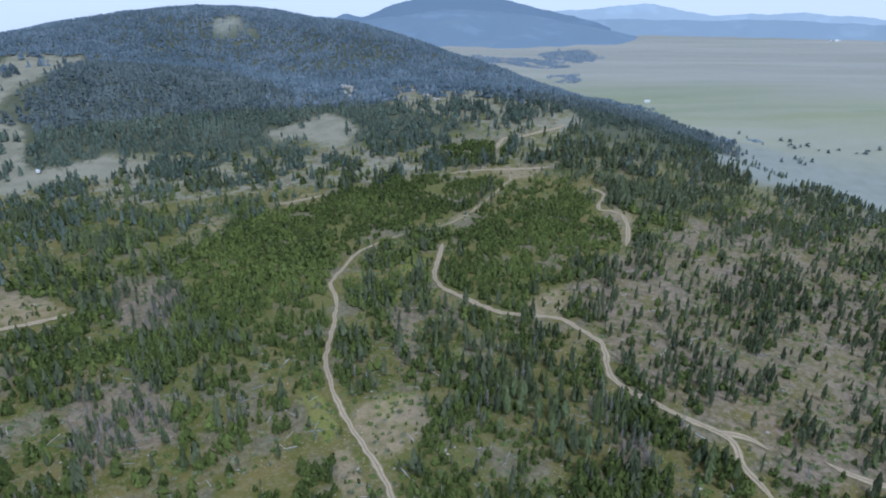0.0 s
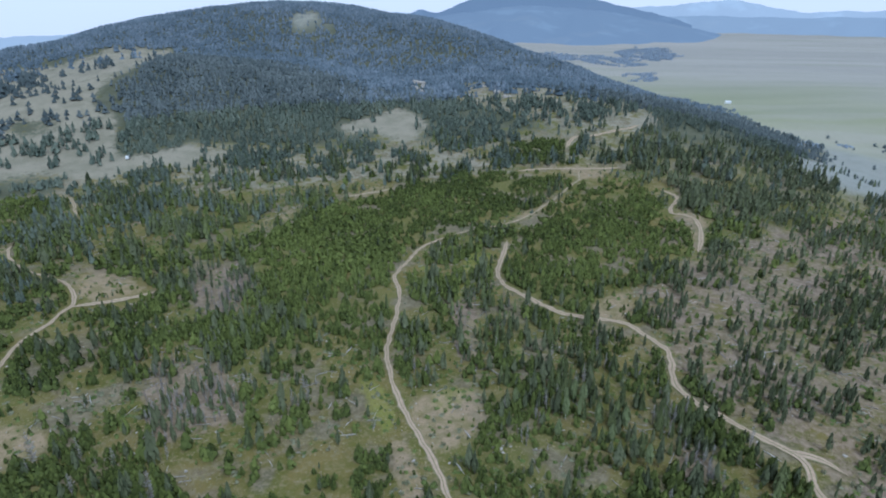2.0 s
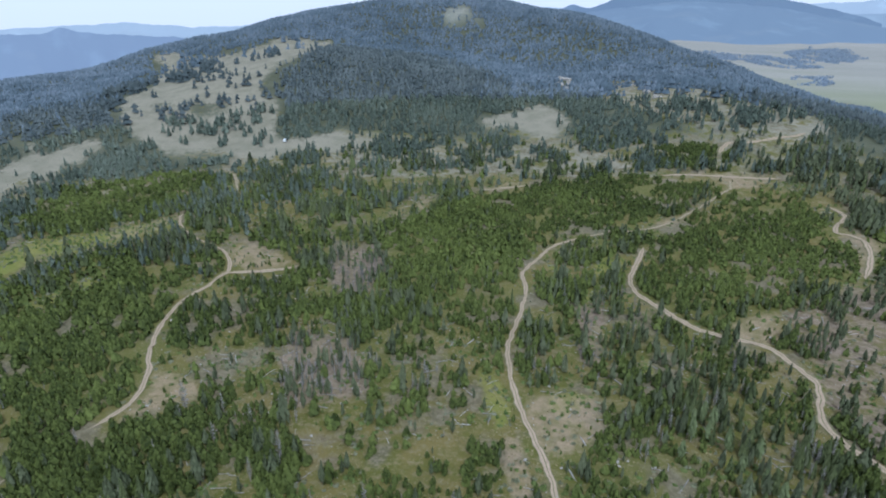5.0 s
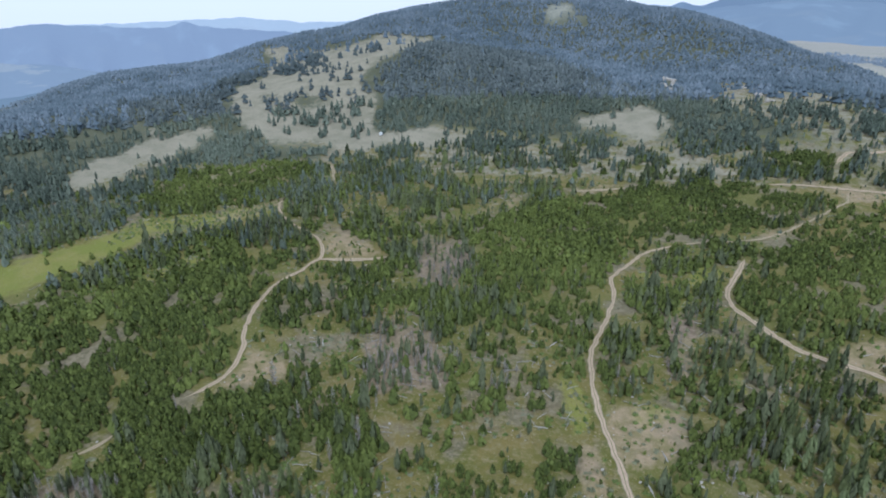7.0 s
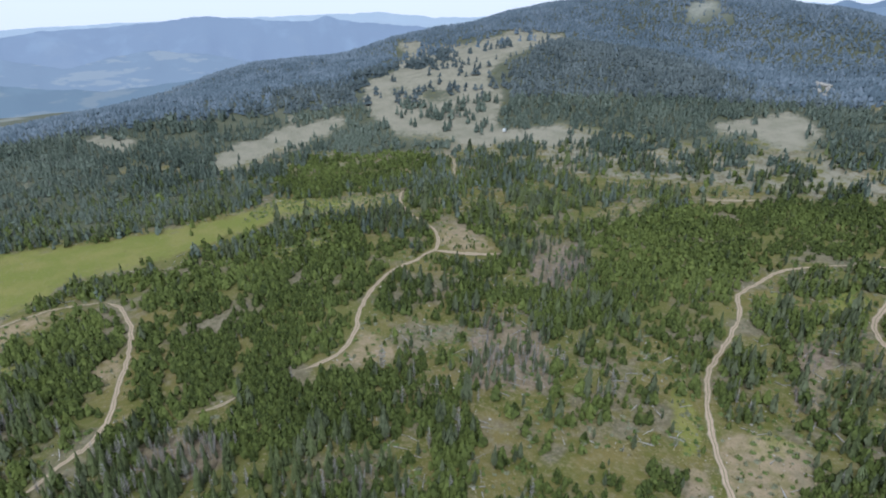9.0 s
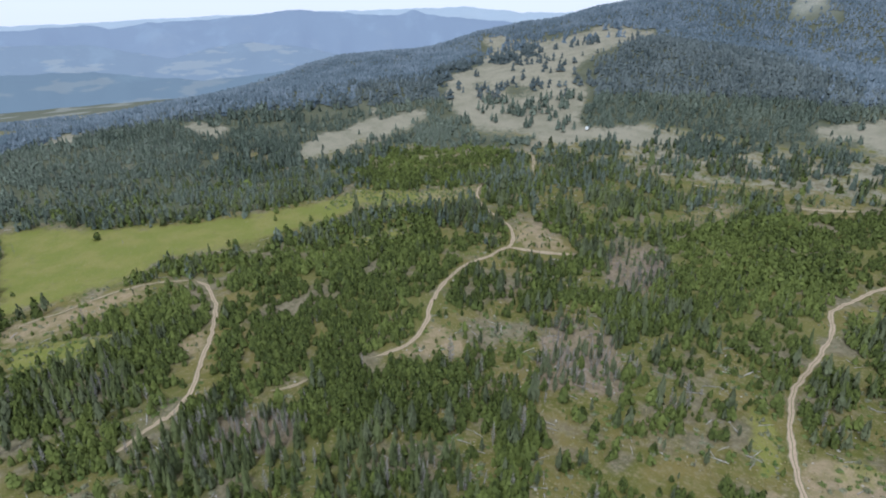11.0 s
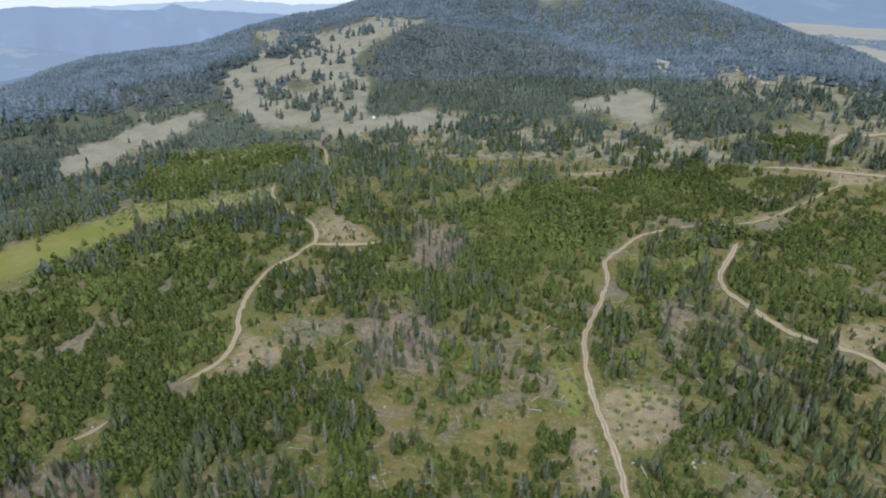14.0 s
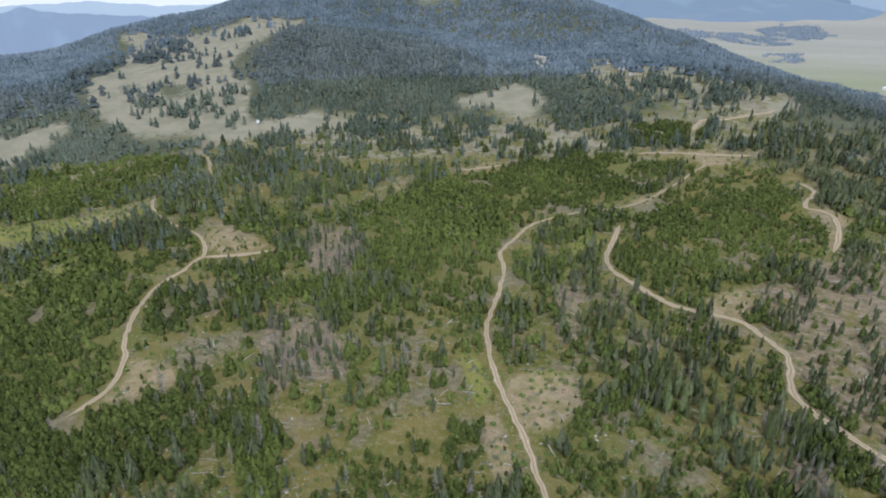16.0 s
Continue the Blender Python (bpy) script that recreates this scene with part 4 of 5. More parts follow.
    wide = tall * np.select([kind == KIND_PINE, kind == KIND_FIR, kind == KIND_OLD], [np.where(young, 0.36, 0.33), np.where(r > 560, 0.21, 0.17), 0.17], 0.13) * np.where((meadow | glade) & (r > 560), 1.1, np.where(forest, 1.3, np.where(r > 1300, 1.4, 1.0))) * rng.uniform(0.8, 1.2, n) * np.where(sage, 1.8, 1.0)
    k = road_gap(x, y) > 0.3 + 0.30 * tall + rng.uniform(0, 0.8, n)
    # most trees that would hide roads and clearings from the camera are left out
    kept, seen_patches = rng.uniform(0, 1, n) < 0.12, BARE_PATCHES + ROCK_PATCHES + MEADOW_PATCHES[:3] + LUSH_PATCHES[:1] + LUSH_PATCHES[11:]
    for share in (0.15, 0.3, 0.45, 0.6, 0.75, 0.9):
        behind = 1 + share * tall / 122
        k &= ((road_gap(x * behind, y * behind) > 0.0) & ~(covered(seen_patches, x * behind, y * behind) & ~bare & ~meadow)) | kept
    open_land = (meadow | glade) & (r > 500)
    x, y, r, a, kind, tall, wide, open_land, young, forest, slope = (v[k] for v in (x, y, r, a, kind, tall, wide, open_land, young, forest, slope))
    n = len(x)
    # The chance of haze-tinted needles grows with distance.
    hazed = rng.uniform(0, 1, n) < np.clip((r - 330 + 60 * (a > 38)) / 260, 0, 1) * np.where((a < -8) & (r < 640), 0.3, 1.0) * ~young
    # Past this distance trees take the bluest haze tint.
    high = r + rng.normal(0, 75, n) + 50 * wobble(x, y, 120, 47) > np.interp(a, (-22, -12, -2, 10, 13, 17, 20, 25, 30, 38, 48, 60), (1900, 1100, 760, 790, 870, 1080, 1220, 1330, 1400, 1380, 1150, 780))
    # Near pines are toned down, in place of haze lightening those beyond.
    tone = np.clip(rng.normal(0.42, 0.33, n) + 0.28 * wobble(x, y, 70, 12) + 0.30 * wobble(x, y, 300, 13) + 0.3 * (r > 700) * wobble(x, y, 38, 48) - 0.08 * (r > 450) - 0.4 * open_land - 0.2 * ((a > 40) & (r < 240)) - 0.28 * ((r < 250) & (kind == KIND_PINE)) + 0.5 * forest + 0.12 * slope, 0, 1)
    return dict(x=x, y=y, r=r, kind=kind, tall=tall, wide=wide, tone=tone, hazed=hazed, high=high)


def some(plan, k):
    return {key: v[k] for key, v in plan.items()}


KINDS = {KIND_PINE: ("pine", "pine_tree", "bushy young green pine on the open hillside", stand_needles, pine_needles),
         KIND_FIR: ("fir", "fir_tree", "narrow dark green fir among the pines", wood_needles, fir_needles),
         KIND_OLD: ("old", "old_pine_tree", "thin grey-green older pine with bare lower trunk", open_needles, old_needles),
         KIND_DEAD: ("dead", "dead_tree", "bare grey dead conifer standing among living trees", grey_twigs, snag_wood)}


def joined(shape, with_trunk):
    (tv, tf), (cv, cf) = shape
    if not with_trunk:
        return cv, cf
    return np.vstack([tv * (0.5, 0.5, 1), cv]), np.vstack([tf, cf + len(tv)])


near = plant_plan(1.6, 98, 270, 21)
middle = plant_plan(1.8, 270, 590, 22)
far = plant_plan(3.0, 590, 1260, 23)

for kind, (shape, name, label, many, single) in KINDS.items():
    these = some(near, near["kind"] == kind)
    order = np.argsort(these["r"])
    first, rest = order[:300], order[300:]
    # the trees of the nearest stretch, each a thing of its own
    models = []
    for s in range(6):
        (tv, tf), (cv, cf) = tree_shape(shape, 130 if kind != KIND_DEAD else 70, 100 * kind + s, 6)
        models.append((mesh_from("trunk", tv, tf, snag_wood if kind == KIND_DEAD else bark, True), mesh_from("crown", cv, cf, single)))
    for i in first:
        ob = new(name)
        x, y = float(these["x"][i]), float(these["y"][i])
        trunk, crown = models[int(i) % 6]
        part("trunk", trunk, None, ob)
        part("crown", crown, None, ob, "bare grey twigs" if kind == KIND_DEAD else "")
        ob.matrix_world = Matrix.LocRotScale((x, y, float(land(x, y)) - 0.05), Euler((0, 0, 2.4 * float(i))), (float(these["wide"][i]), float(these["wide"][i]), float(these["tall"][i])))
        ob.empty_display_size = 0.2
        tagged(ob, label, "tree", name.replace("_", " ") + "s on the near hillside")
    # Trees flagged by distance get the needles with haze in their colour.
    beyond = middle["hazed"]
    blue = KINDS[kind][3] if kind == KIND_DEAD else hazed_mixed_needles
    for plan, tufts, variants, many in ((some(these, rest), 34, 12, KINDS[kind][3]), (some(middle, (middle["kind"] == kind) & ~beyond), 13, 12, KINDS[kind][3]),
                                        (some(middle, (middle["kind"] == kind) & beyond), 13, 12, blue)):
        if kind == KIND_DEAD:
            shapes = [joined(tree_shape(shape, tufts + 5, 1000 * kind + 31 * tufts + s, 3), True) for s in range(variants)]
        else:
            shapes = [joined(tree_shape(shape, tufts, 300 + 20 * kind + s, 3), tufts > 20 and kind == KIND_OLD) for s in range(variants)]
        me = scatter(name, shapes, plan["x"], plan["y"], plan["tall"], plan["wide"] * (1.0 if tufts > 20 else 1.1), plan["tone"], many, 40 + kind, 0.05)
        if me:
            tagged(new("wood_of_" + name + "s", me), "many trees like this: " + label, "trees", kind="stuff")
    for plan, many in ((some(far, (far["kind"] == kind) & ~far["high"]), hazed_slope_needles), (some(far, (far["kind"] == kind) & far["high"]), hazed_hill_needles)):
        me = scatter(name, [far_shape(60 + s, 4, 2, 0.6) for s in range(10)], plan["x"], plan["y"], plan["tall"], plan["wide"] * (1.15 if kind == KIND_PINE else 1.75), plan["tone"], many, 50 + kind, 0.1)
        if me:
            tagged(new("distant_" + name + "s", me), "closed conifer forest over the far hill, its needles tinted blue for haze", "forest", kind="stuff")

# ---- aspens among the firs ----
white_bark = plain_material("aspen_bark", (0.52, 0.50, 0.45), (0.66, 0.64, 0.58), 5.0)
aspen_leaves = foliage_material("aspen_leaves", (0.105, 0.132, 0.048), (0.165, 0.190, 0.085), False)
aspen_models = []
for s in range(4):
    (tv, tf), (cv, cf) = tree_shape("aspen", 130, 900 + s, 6)
    aspen_models.append((mesh_from("trunk", tv * (0.6, 0.6, 1), tf, white_bark, True), mesh_from("crown", cv, cf, aspen_leaves)))
rng = np.random.default_rng(91)
for i, (x, y) in enumerate(ASPENS):
    ob = new("aspen_tree")
    part("trunk", aspen_models[i % 4][0], None, ob, "slender pale trunk")
    part("crown", aspen_models[i % 4][1], None, ob)
    high = rng.uniform(6.5, 9.0)
    ob.matrix_world = Matrix.LocRotScale((x, y, float(land(x, y)) - 0.05), Euler((0, 0, 1.7 * i)), (high * 0.15, high * 0.15, high))
    tagged(ob, "pale green aspen with a white trunk among dark firs", "tree", "aspens among the firs")

# wooded knolls at the valley's edge
rng = np.random.default_rng(88)
GROVES = [[(371, 2496), (499, 2790), (580, 2716), (554, 2257), (446, 2167), (360, 2216)], [(118, 2419), (234, 2310), (399, 2108), (367, 1935), (235, 1967), (110, 2100)],
          [(256, 1595), (328, 1718), (369, 1663), (327, 1527), (272, 1525)], [(295, 704), (368, 779), (387, 751), (352, 698), (290, 660)]]
n = 30000
x, y = rng.uniform(80, 700, n), rng.uniform(640, 3200, n)
ex, ey = x + 30 * wobble(x, y, 160, 21), y + 60 * wobble(x, y, 220, 22)
k = covered(GROVES, ex, ey) & (wobble(x, y * 0.4, 90, 23) > -0.45)
x, y = x[k], y[k]
n = len(x)
# The groves' colour carries the haze of the far plain.
me = scatter("grove", [far_shape(60 + s, 3) for s in range(10)], x, y, rng.uniform(4, 8, n) * np.clip(y / 1800, 0.6, 1.3), rng.uniform(3, 5, n), rng.uniform(0, 0.6, n), hazed_grove_needles, 71, 0.1)
tagged(new("distant_groves", me), "conifer groves on the far side of the plain, coloured pale blue for haze", "forest", kind="stuff")

# ---- low shrubs and bunch grass ----
x, y, r, a, u, rng = sown(1.7, 98, 430, 31)
k = ~inside(LUSH_PATCHES[0], x, y) & (u < 0.20 + 0.26 * np.clip(wobble(x, y, 40, 14) + 0.6 * wobble(x, y, 11, 16), -0.7, 1.2)) & ~covered(YOUNG_PATCHES, x, y) & ~(covered(BARE_PATCHES, x, y) & (u > 0.16)) | (covered(LUSH_PATCHES[1:], x, y) & (u < 0.5))
x, y = x[k], y[k]
k = road_gap(x, y) > 1.5
x, y = x[k], y[k]
clumps = [tree_shape("shrub", 7, 500 + s, 3)[1] for s in range(6)]
n = len(x)
grey = rng.uniform(0, 1, n) < 0.38
for name, k, leaves, label in (("low_shrubs", ~grey, shrub_leaves, "low green shrubs and bunch grass between the trees"), ("sagebrush", grey, sage_leaves, "low grey-green sagebrush scattered over the hillside")):
    m = int(k.sum())
    me = scatter("shrub", clumps, x[k], y[k], rng.uniform(0.3, 1.0, m) ** 1.5 * 1.6, rng.uniform(0.3, 1.0, m), rng.uniform(0, 1, m), leaves, 60)
    tagged(new(name, me), label, "shrubs", kind="stuff")

# tussocks of bunch grass on the open ground
x, y, r, a, u, rng = sown(1.25, 98, 225, 36)
k = (u < 0.42 + 0.3 * wobble(x, y, 17, 37)) & ~covered(YOUNG_PATCHES + LUSH_PATCHES[:1], x, y)
x, y = x[k], y[k]
k = road_gap(x, y) > 0.7
x, y = x[k], y[k]
n = len(x)
tussocks = []
for s in range(5):
    rng2 = np.random.default_rng(820 + s)
    v, f = [], []
    for i in range(4):
        q = i * 1.57 + rng2.uniform(-0.5, 0.5)
        c, d = math.cos(q), math.sin(q)
        out, high = rng2.uniform(0.7, 1.1), rng2.uniform(0.7, 1.1)
        v += [(0.1 * c - 0.35 * d, 0.1 * d + 0.35 * c, 0.0), (0.1 * c + 0.35 * d, 0.1 * d - 0.35 * c, 0.0), (out * c, out * d, high)]
        f.append((3 * i, 3 * i + 1, 3 * i + 2))
    tussocks.append((np.array(v), np.array(f)))
straw = foliage_material("straw_grass", (0.120, 0.112, 0.036), (0.255, 0.215, 0.110), True)
me = scatter("tussock", tussocks, x, y, rng.uniform(0.18, 0.5, n), rng.uniform(0.2, 0.6, n), np.clip(rng.normal(0.5, 0.3, n) + 0.3 * wobble(x, y, 30, 38), 0, 1), straw, 64)
tagged(new("bunch_grass", me), "straw-coloured and olive bunch grass over the open hillside", "grass", kind="stuff")

# weathered deadwood strewn between the trees
x, y, r, a, u, rng = sown(2.4, 98, 420, 58)
k = (u < 0.035 + 0.07 * np.clip(wobble(x, y, 26, 59), -0.4, 1)) & ~covered(YOUNG_PATCHES + LUSH_PATCHES[:1], x, y)
x, y = x[k], y[k]
k = road_gap(x, y) > 3.2
x, y = x[k], y[k]
n = len(x)
sticks = []
for s in range(5):
    rng2 = np.random.default_rng(640 + s)
    ring = [(math.cos(q), math.sin(q)) for q in (0.5, 2.6, 4.7)]
    v = [(-1.0, 0.06 * c, 0.5 + 0.5 * h) for c, h in ring] + [(rng2.uniform(-0.2, 0.2), 0.05 * c + rng2.normal(0, 0.05), 0.6 + 0.4 * h) for c, h in ring] + [(1.0, 0.02 * c, 0.5 + 0.2 * h) for c, h in ring]
    f = [(b + i, b + (i + 1) % 3, b + 3 + i) for b in (0, 3) for i in range(3)] + [(b + (i + 1) % 3, b + 3 + (i + 1) % 3, b + 3 + i) for b in (0, 3) for i in range(3)]
    sticks.append((np.array(v), np.array(f)))
me = scatter("deadwood", sticks, x, y, rng.uniform(0.16, 0.34, n), rng.uniform(0.9, 2.9, n), rng.uniform(0, 1, n), pale_wood, 63)
tagged(new("strewn_deadwood", me), "bleached sticks and thin logs strewn over the hillside", "deadwood", kind="stuff")


# ---- fallen logs and stones ----
def fallen_log(x, y, length, girth, heading, seed):
    rng = np.random.default_rng(seed)
    log = new("fallen_log")
    bm = bmesh.new()
    rings = []
    for s in np.linspace(0, 1, 5):
        rad = girth * (1 - 0.6 * s)
        rings.append([bm.verts.new((length * s + rng.normal(0, 0.02), rad * math.cos(a) + 0.12 * math.sin(3 * s), rad * (1 + math.sin(a)))) for a in np.arange(6) * math.pi / 3])
    for lo, hi in zip(rings, rings[1:]):
        for i in range(6):
            bm.faces.new((lo[i], lo[(i + 1) % 6], hi[(i + 1) % 6], hi[i]))
    bm.faces.new(rings[0][::-1]), bm.faces.new(rings[-1])
    part("trunk", bm, snag_wood, log)
    for i in range(3):
        s, a = rng.uniform(0.4, 0.95), rng.uniform(0.2, 2.9)
        bm = bmesh.new()
        bmesh.ops.create_cone(bm, cap_ends=True, segments=5, radius1=0.05, radius2=0.015, depth=0.9,
                              matrix=pose(length * s, 0, girth) @ pose(0, 0, 0, 0, 0, 0) @ Matrix.Rotation(a - math.pi / 2, 4, "X") @ pose(0, 0, 0.45))
        part("branch_stub", bm, snag_wood, log)
    slope = math.atan2(float(land(x + length * math.cos(heading), y + length * math.sin(heading)) - land(x, y)), length)
    log.matrix_world = Matrix.LocRotScale((x, y, float(land(x, y)) - 0.02), Euler((0, -slope, heading)), None)
    return tagged(log, "grey weathered fallen log lying in the dry grass", "log", "fallen logs")


rng = np.random.default_rng(77)
fallen_log(-5.6, 181.5, 9.0, 0.28, -0.7, 1)
spots = 0
while spots < 230:
    d, a = rng.uniform(104, 225), radians(rng.uniform(-34, 80))
    x, y = -d * math.sin(a), d * math.cos(a)
    here = np.array([x]), np.array([y])
    if road_gap(*here)[0] < 8 or covered(YOUNG_PATCHES, *here)[0]:
        continue
    spots += 1
    fallen_log(x, y, rng.uniform(2.5, 6.5), rng.uniform(0.10, 0.19), rng.uniform(0, 6.28), spots + 5)


def rock_mesh(seed):
    rng = np.random.default_rng(seed)
    bm = bmesh.new()
    bmesh.ops.create_icosphere(bm, subdivisions=1, radius=1)
    for v in bm.verts:
        v.co *= rng.uniform(0.7, 1.15)
        v.co.z = v.co.z * 0.6 + 0.25
    me = bpy.data.meshes.new("rock")
    bm.to_mesh(me)
    bm.free()
    me.materials.append(stone)
    return me


rocks = [rock_mesh(s) for s in range(6)]
spots = 0
while spots < 240:
    d, a = rng.uniform(104, 260), radians(rng.uniform(-34, 80))
    x, y = -d * math.sin(a), d * math.cos(a)
    here = np.array([x]), np.array([y])
    if road_gap(*here)[0] < 0.6 or covered(YOUNG_PATCHES, *here)[0] or (wobble(*here, 30, 19)[0] < 0.25 and spots % 3):
        continue
    ob = new("rock", rocks[spots % 6])
    size = rng.uniform(0.2, 0.6)
    ob.matrix_world = Matrix.LocRotScale((x, y, float(land(x, y))), Euler((0, 0, rng.uniform(0, 6))), (size * 1.3, size, size * 0.8))
    tagged(ob, "pale lichened boulder half sunk in the grass", "rock", "boulders on the hillside")
    spots += 1


def outcrop(x, y, size, seed):
    """A pale crag of a few wedged blocks, rising out of the wood."""
    rng = np.random.default_rng(seed)
    crag = new("rock_outcrop")
    for i in range(4):
        bm = bmesh.new()
        bmesh.ops.create_icosphere(bm, subdivisions=2, radius=1)
        stretch = Vector((rng.uniform(0.5, 0.9), rng.uniform(0.4, 0.8), rng.uniform(0.7, 1.3) - 0.15 * i)) * size
        for v in bm.verts:
            v.co *= rng.uniform(0.86, 1.12)
            v.co = Vector((v.co.x * stretch.x, v.co.y * stretch.y, v.co.z * stretch.z)) + Vector((0.8 * size * (i - 1.5), 0.3 * size * math.sin(2.0 * i + seed), 0.25 * size))
        part("block", bm, stone, crag)
    crag.matrix_world = pose(x, y, float(land(x, y)) - 0.1 * size, 0, 0, rng.uniform(0, 180))
    return tagged(crag, "pale grey rock outcrop standing out of the forest", "rock outcrop", "outcrops on the mountainside")


for i, (x, y, size) in enumerate(CRAGS):
    outcrop(x, y, size, 300 + i)


x, y, r, a, u, rng = sown(2.6, 98, 380, 51)
k = (u < 0.05 + 0.10 * np.clip(wobble(x, y, 33, 19), 0, 1)) & ~covered(YOUNG_PATCHES + LUSH_PATCHES, x, y)
x, y = x[k], y[k]
shards = []
for me in rocks:
    shards.append((np.array([v.co for v in me.vertices]), np.array([p.vertices[:] for p in me.polygons])))
n = len(x)
size = rng.uniform(0.12, 0.34, n)
me = scatter("stones", shards, x, y, size * 0.8, size, rng.uniform(0, 1, n), stone, 61)
tagged(new("loose_stones", me), "small pale stones strewn over the dry grass", "stones", kind="stuff")


# ---- a camper trailer at the wood's edge, farm sheds in the valley ----
def box(x0, y0, z0, x1, y1, z1, bevel=0.0):
    bm = bmesh.new()
    bmesh.ops.create_cube(bm, size=1, matrix=Matrix.LocRotScale(((x0 + x1) / 2, (y0 + y1) / 2, (z0 + z1) / 2), None, (x1 - x0, y1 - y0, z1 - z0)))
    if bevel:
        bmesh.ops.bevel(bm, geom=bm.edges[:], offset=bevel, segments=3, affect="EDGES")
    return bm


white_metal = plain_material("white_painted_metal", (0.80, 0.80, 0.78), (0.72, 0.72, 0.70), 1.5, 0.45, 0.5, 0.004)
roof_metal = plain_material("galvanised_roof", (0.62, 0.63, 0.64), (0.74, 0.75, 0.76), 0.6, 0.5, 0.5, 0.02)
dark_glass = plain_material("dark_glass", (0.02, 0.025, 0.03), (0.03, 0.035, 0.04), 1.0, 0.1, 0.5, 0.0)
tyre_rubber = plain_material("tyre_rubber", (0.02, 0.02, 0.02), (0.035, 0.035, 0.035), 8.0)


def camper_trailer(x, y, heading):
    van = new("camper_trailer")
    body = part("body", box(-2.7, -1.15, 0.5, 2.7, 1.15, 2.7, 0.22), white_metal, van)
    part("window", box(-1.9, -1.165, 1.6, -0.9, -1.13, 2.15), dark_glass, body, "dark glazed side window")
    part("window", box(1.0, -1.165, 1.6, 2.0, -1.13, 2.15), dark_glass, body, "dark glazed side window")
    part("door", box(-0.3, -1.17, 0.65, 0.4, -1.13, 2.4), roof_metal, body)
    part("roof_vent", box(-0.4, -0.3, 2.69, 0.3, 0.3, 2.86, 0.04), roof_metal, body)
    for sx in (-0.45, 0.45):
        for sy in (-1.0, 1.0):
            bm = bmesh.new()
            bmesh.ops.create_cone(bm, cap_ends=True, segments=16, radius1=0.34, radius2=0.34, depth=0.22, matrix=pose(sx * 0.9, sy, 0.34, 90))
            wheel = part("wheel", bm, tyre_rubber, van)
            bm = bmesh.new()
            bmesh.ops.create_cone(bm, cap_ends=True, segments=12, radius1=0.18, radius2=0.18, depth=0.24, matrix=pose(sx * 0.9, sy, 0.34, 90))
            part("rim", bm, roof_metal, wheel)
    part("tow_bar", box(2.6, -0.08, 0.45, 3.9, 0.08, 0.6), tyre_rubber, van)
    van.matrix_world = pose(x, y, float(land(x, y)), 0, 0, heading)
    return tagged(van, "white camper trailer parked in the meadow beside the wood", "trailer")


def farm_shed(x, y, heading, long, deep, high):
    shed = new("farm_shed")
    for sy in (-1, 1):
        part("side_wall", box(-long / 2, sy * deep / 2 - 0.1, -1.5, long / 2, sy * deep / 2 + 0.1, high), white_metal, shed)
    for sx in (-1, 1):
        bm = bmesh.new()
        pts = [(-deep / 2, -1.5), (deep / 2, -1.5), (deep / 2, high), (0, high + deep * 0.26), (-deep / 2, high)]
        lo = [bm.verts.new((sx * long / 2 - 0.1, py, pz)) for py, pz in pts]
        hi = [bm.verts.new((sx * long / 2 + 0.1, py, pz)) for py, pz in pts]
        bm.faces.new(lo[::-1]), bm.faces.new(hi)
        for i in range(5):
            bm.faces.new((lo[i], lo[(i + 1) % 5], hi[(i + 1) % 5], hi[i]))
        part("gable_wall", bm, white_metal, shed)
    for sy in (-1, 1):
        bm = bmesh.new()
        a, b = (sy * (deep / 2 + 0.5), high - 0.13), (0.0, high + deep * 0.26 + 0.13)
        vs = [bm.verts.new((sx * (long / 2 + 0.5), p[0], p[1] + dz)) for dz in (0.0, 0.2) for sx, p in ((-1, a), (1, a), (1, b), (-1, b))]
        for f in ((0, 1, 2, 3), (7, 6, 5, 4), (0, 4, 5, 1), (1, 5, 6, 2), (2, 6, 7, 3), (3, 7, 4, 0)):
            bm.faces.new([vs[i] for i in f])
        part("roof_slope", bm, roof_metal, shed, "pale sheet metal roof")
    part("door", box(-2, -deep / 2 - 0.16, -1.5, 2, -deep / 2 - 0.1, high * 0.8), roof_metal, shed)
    shed.matrix_world = pose(x, y, float(land(x, y)), 0, 0, heading)
    return tagged(shed, "white metal farm shed on the valley floor", "shed", "farm sheds")


camper_trailer(-285, 425, 112)
for x, y, heading, long in ((370, 1141, 5, 9), (303, 1124, 20, 6), (312, 1131, 80, 5), (2125, 3522, 12, 20), (2160, 3545, 60, 14), (2085, 3508, 30, 11), (-1165, 362, 40, 10)):
    farm_shed(x, y, heading, long, long * 0.55, 0.35 * long)


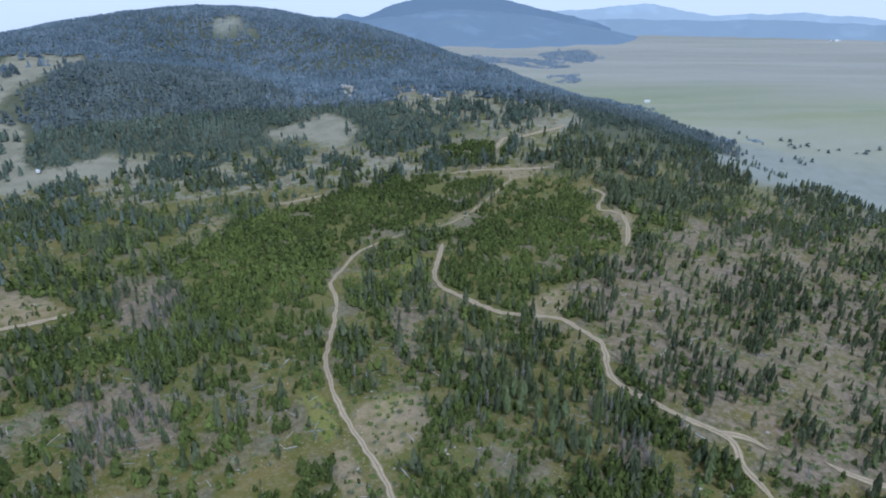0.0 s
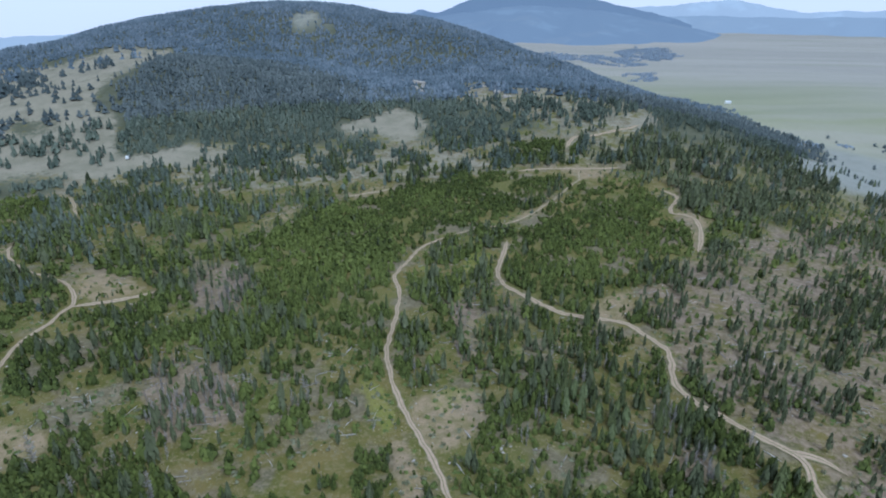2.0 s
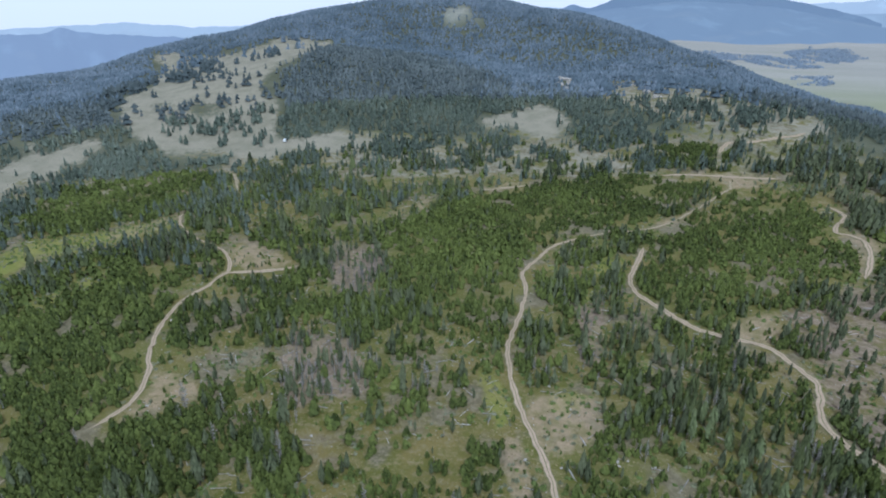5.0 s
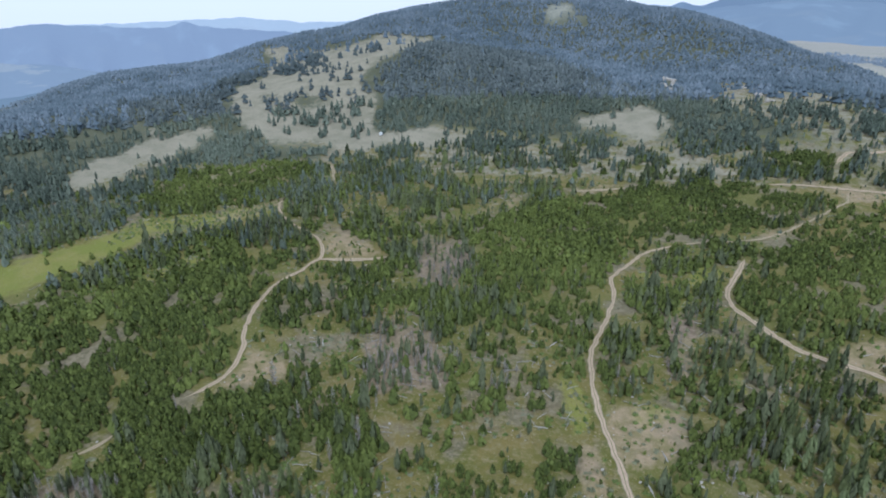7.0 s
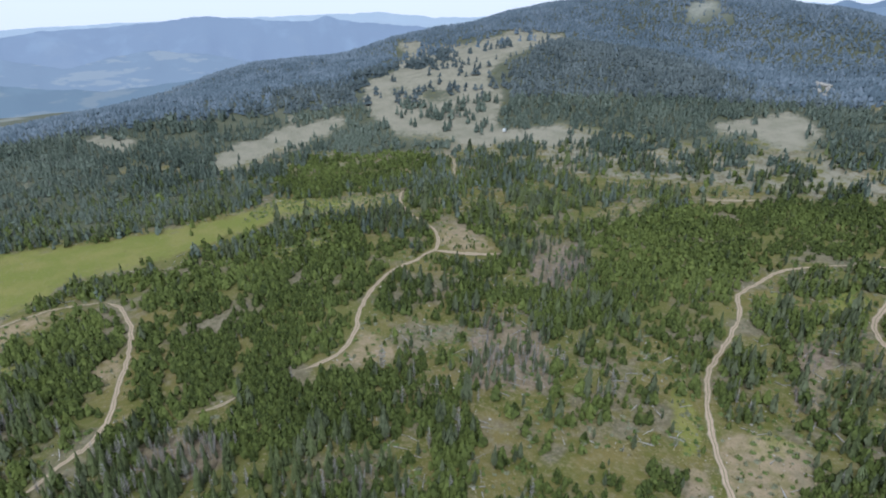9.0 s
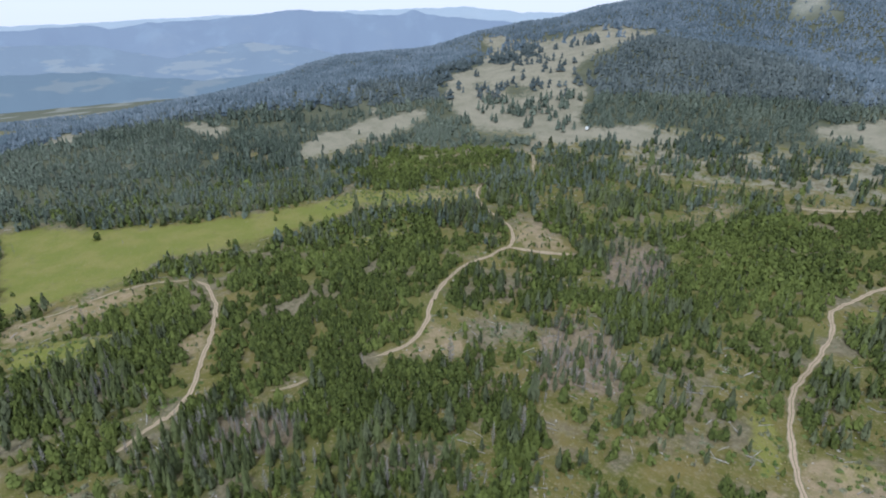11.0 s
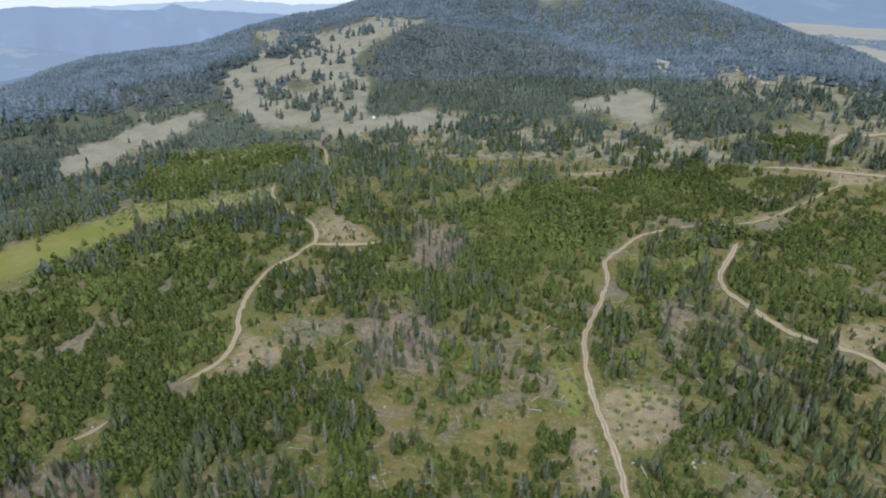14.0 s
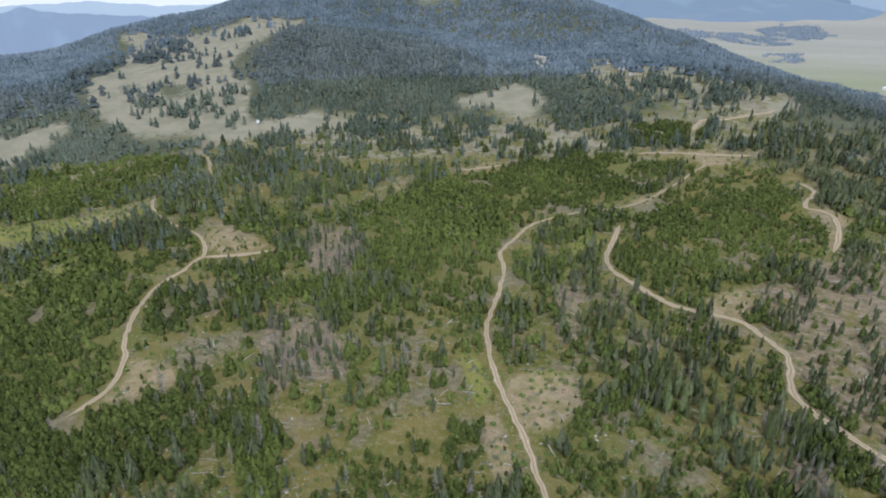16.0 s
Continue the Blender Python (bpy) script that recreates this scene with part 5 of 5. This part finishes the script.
# ---- the far ranges, a backdrop ----
def far_range(name, crest, distance, depth, dark, haze, glow, label, seed, pale=0.06):
    """A range of hills along the sky: crest as (turn, rise) in degrees, from right to left."""
    turns = np.arange(crest[0][0], crest[-1][0], 0.25)
    rise = np.interp(turns, *np.array(crest, float).T)
    for _ in range(3):
        rise = np.convolve(np.pad(rise, 1, mode="edge"), (0.25, 0.5, 0.25), "valid")
    rise = rise + 0.05 * wobble(turns, 0 * turns, 3.0, seed) + 0.03 * wobble(turns, 0 * turns, 1.1, seed + 1)
    a = np.radians(turns)
    verts, steps = [], np.linspace(0, 1, 9)
    top = EYE[2] + distance * np.tan(np.radians(rise))
    for s in steps:
        d = distance - depth * (1 - s) + (1 - s) * s * 0.5 * depth * wobble(turns * 60, turns * 0 + s * 90, 260, seed + 2)
        foot = land(-d * np.sin(a), d * np.cos(a)) - 12
        z = foot + (top - foot) * (s ** 1.35) + np.sin(math.pi * s) * 0.10 * (top - foot) * wobble(turns * 60, turns * 0 + s * 200, 200, seed + 3)
        verts.append(np.column_stack([-d * np.sin(a), d * np.cos(a), z]))
    d = distance + 120
    verts.append(np.column_stack([-d * np.sin(a), d * np.cos(a), top - 90]))
    n = len(turns)
    idx = np.arange(len(verts) * n).reshape(len(verts), n)
    faces = np.stack([idx[:-1, :-1], idx[:-1, 1:], idx[1:, 1:], idx[1:, :-1]], -1).reshape(-1, 4)[:, ::-1]
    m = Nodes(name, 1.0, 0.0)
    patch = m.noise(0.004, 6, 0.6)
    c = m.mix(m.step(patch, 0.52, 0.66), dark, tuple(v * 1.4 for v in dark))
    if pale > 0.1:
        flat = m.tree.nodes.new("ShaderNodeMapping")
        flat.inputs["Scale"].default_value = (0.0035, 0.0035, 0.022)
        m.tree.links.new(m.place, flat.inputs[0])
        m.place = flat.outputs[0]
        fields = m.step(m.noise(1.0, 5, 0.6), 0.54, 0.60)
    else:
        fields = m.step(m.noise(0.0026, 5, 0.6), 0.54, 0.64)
    # Aerial haze is imitated by a faint blue glow of the hills themselves.
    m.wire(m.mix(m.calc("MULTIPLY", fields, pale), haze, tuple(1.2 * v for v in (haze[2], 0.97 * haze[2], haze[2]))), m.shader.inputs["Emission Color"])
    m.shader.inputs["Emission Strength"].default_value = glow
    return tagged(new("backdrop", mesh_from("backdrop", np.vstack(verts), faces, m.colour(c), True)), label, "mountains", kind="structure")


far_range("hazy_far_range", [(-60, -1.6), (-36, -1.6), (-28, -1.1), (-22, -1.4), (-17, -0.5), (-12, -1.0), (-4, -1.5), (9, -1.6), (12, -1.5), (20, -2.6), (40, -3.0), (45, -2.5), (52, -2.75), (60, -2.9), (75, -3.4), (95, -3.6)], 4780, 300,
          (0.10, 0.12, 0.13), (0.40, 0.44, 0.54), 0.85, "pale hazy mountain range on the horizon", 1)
far_range("haze_blue_peak", [(-15, -2.6), (-12.8, -1.9), (-10, -1.3), (-8, -0.9), (-5.6, -0.2), (-2, -0.02), (1.1, 0.0), (4.1, -0.5), (7, -1.7), (8.4, -1.25), (9.4, -1.7), (12, -3.0)], 4500, 320,
          (0.05, 0.065, 0.07), (0.195, 0.240, 0.350), 0.76, "broad forested mountain beyond the valley, glowing haze blue", 4)
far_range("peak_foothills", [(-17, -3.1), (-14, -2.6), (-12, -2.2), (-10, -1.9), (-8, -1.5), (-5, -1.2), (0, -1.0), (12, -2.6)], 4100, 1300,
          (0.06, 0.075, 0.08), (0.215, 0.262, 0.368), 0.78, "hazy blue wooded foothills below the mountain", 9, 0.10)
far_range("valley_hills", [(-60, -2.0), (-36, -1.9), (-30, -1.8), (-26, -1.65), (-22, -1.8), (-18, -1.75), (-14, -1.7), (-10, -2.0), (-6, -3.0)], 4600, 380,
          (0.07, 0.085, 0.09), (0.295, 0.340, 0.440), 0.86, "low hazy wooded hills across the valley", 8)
far_range("haze_blue_western_range", [(38, -5.0), (40.9, -3.8), (43.3, -3.6), (47.3, -3.25), (48.9, -3.1), (49.4, -2.7), (50.2, -3.0), (51.1, -3.25), (53.1, -3.2), (56, -2.95), (59.6, -2.7), (62.3, -3.0), (66.7, -3.4), (70.8, -3.5), (74, -3.9), (75.7, -3.5), (78.2, -3.7), (90, -4.0)], 4350, 700,
          (0.05, 0.065, 0.07), (0.262, 0.300, 0.425), 0.85, "long forested range beyond the western valley, glowing haze blue", 12)
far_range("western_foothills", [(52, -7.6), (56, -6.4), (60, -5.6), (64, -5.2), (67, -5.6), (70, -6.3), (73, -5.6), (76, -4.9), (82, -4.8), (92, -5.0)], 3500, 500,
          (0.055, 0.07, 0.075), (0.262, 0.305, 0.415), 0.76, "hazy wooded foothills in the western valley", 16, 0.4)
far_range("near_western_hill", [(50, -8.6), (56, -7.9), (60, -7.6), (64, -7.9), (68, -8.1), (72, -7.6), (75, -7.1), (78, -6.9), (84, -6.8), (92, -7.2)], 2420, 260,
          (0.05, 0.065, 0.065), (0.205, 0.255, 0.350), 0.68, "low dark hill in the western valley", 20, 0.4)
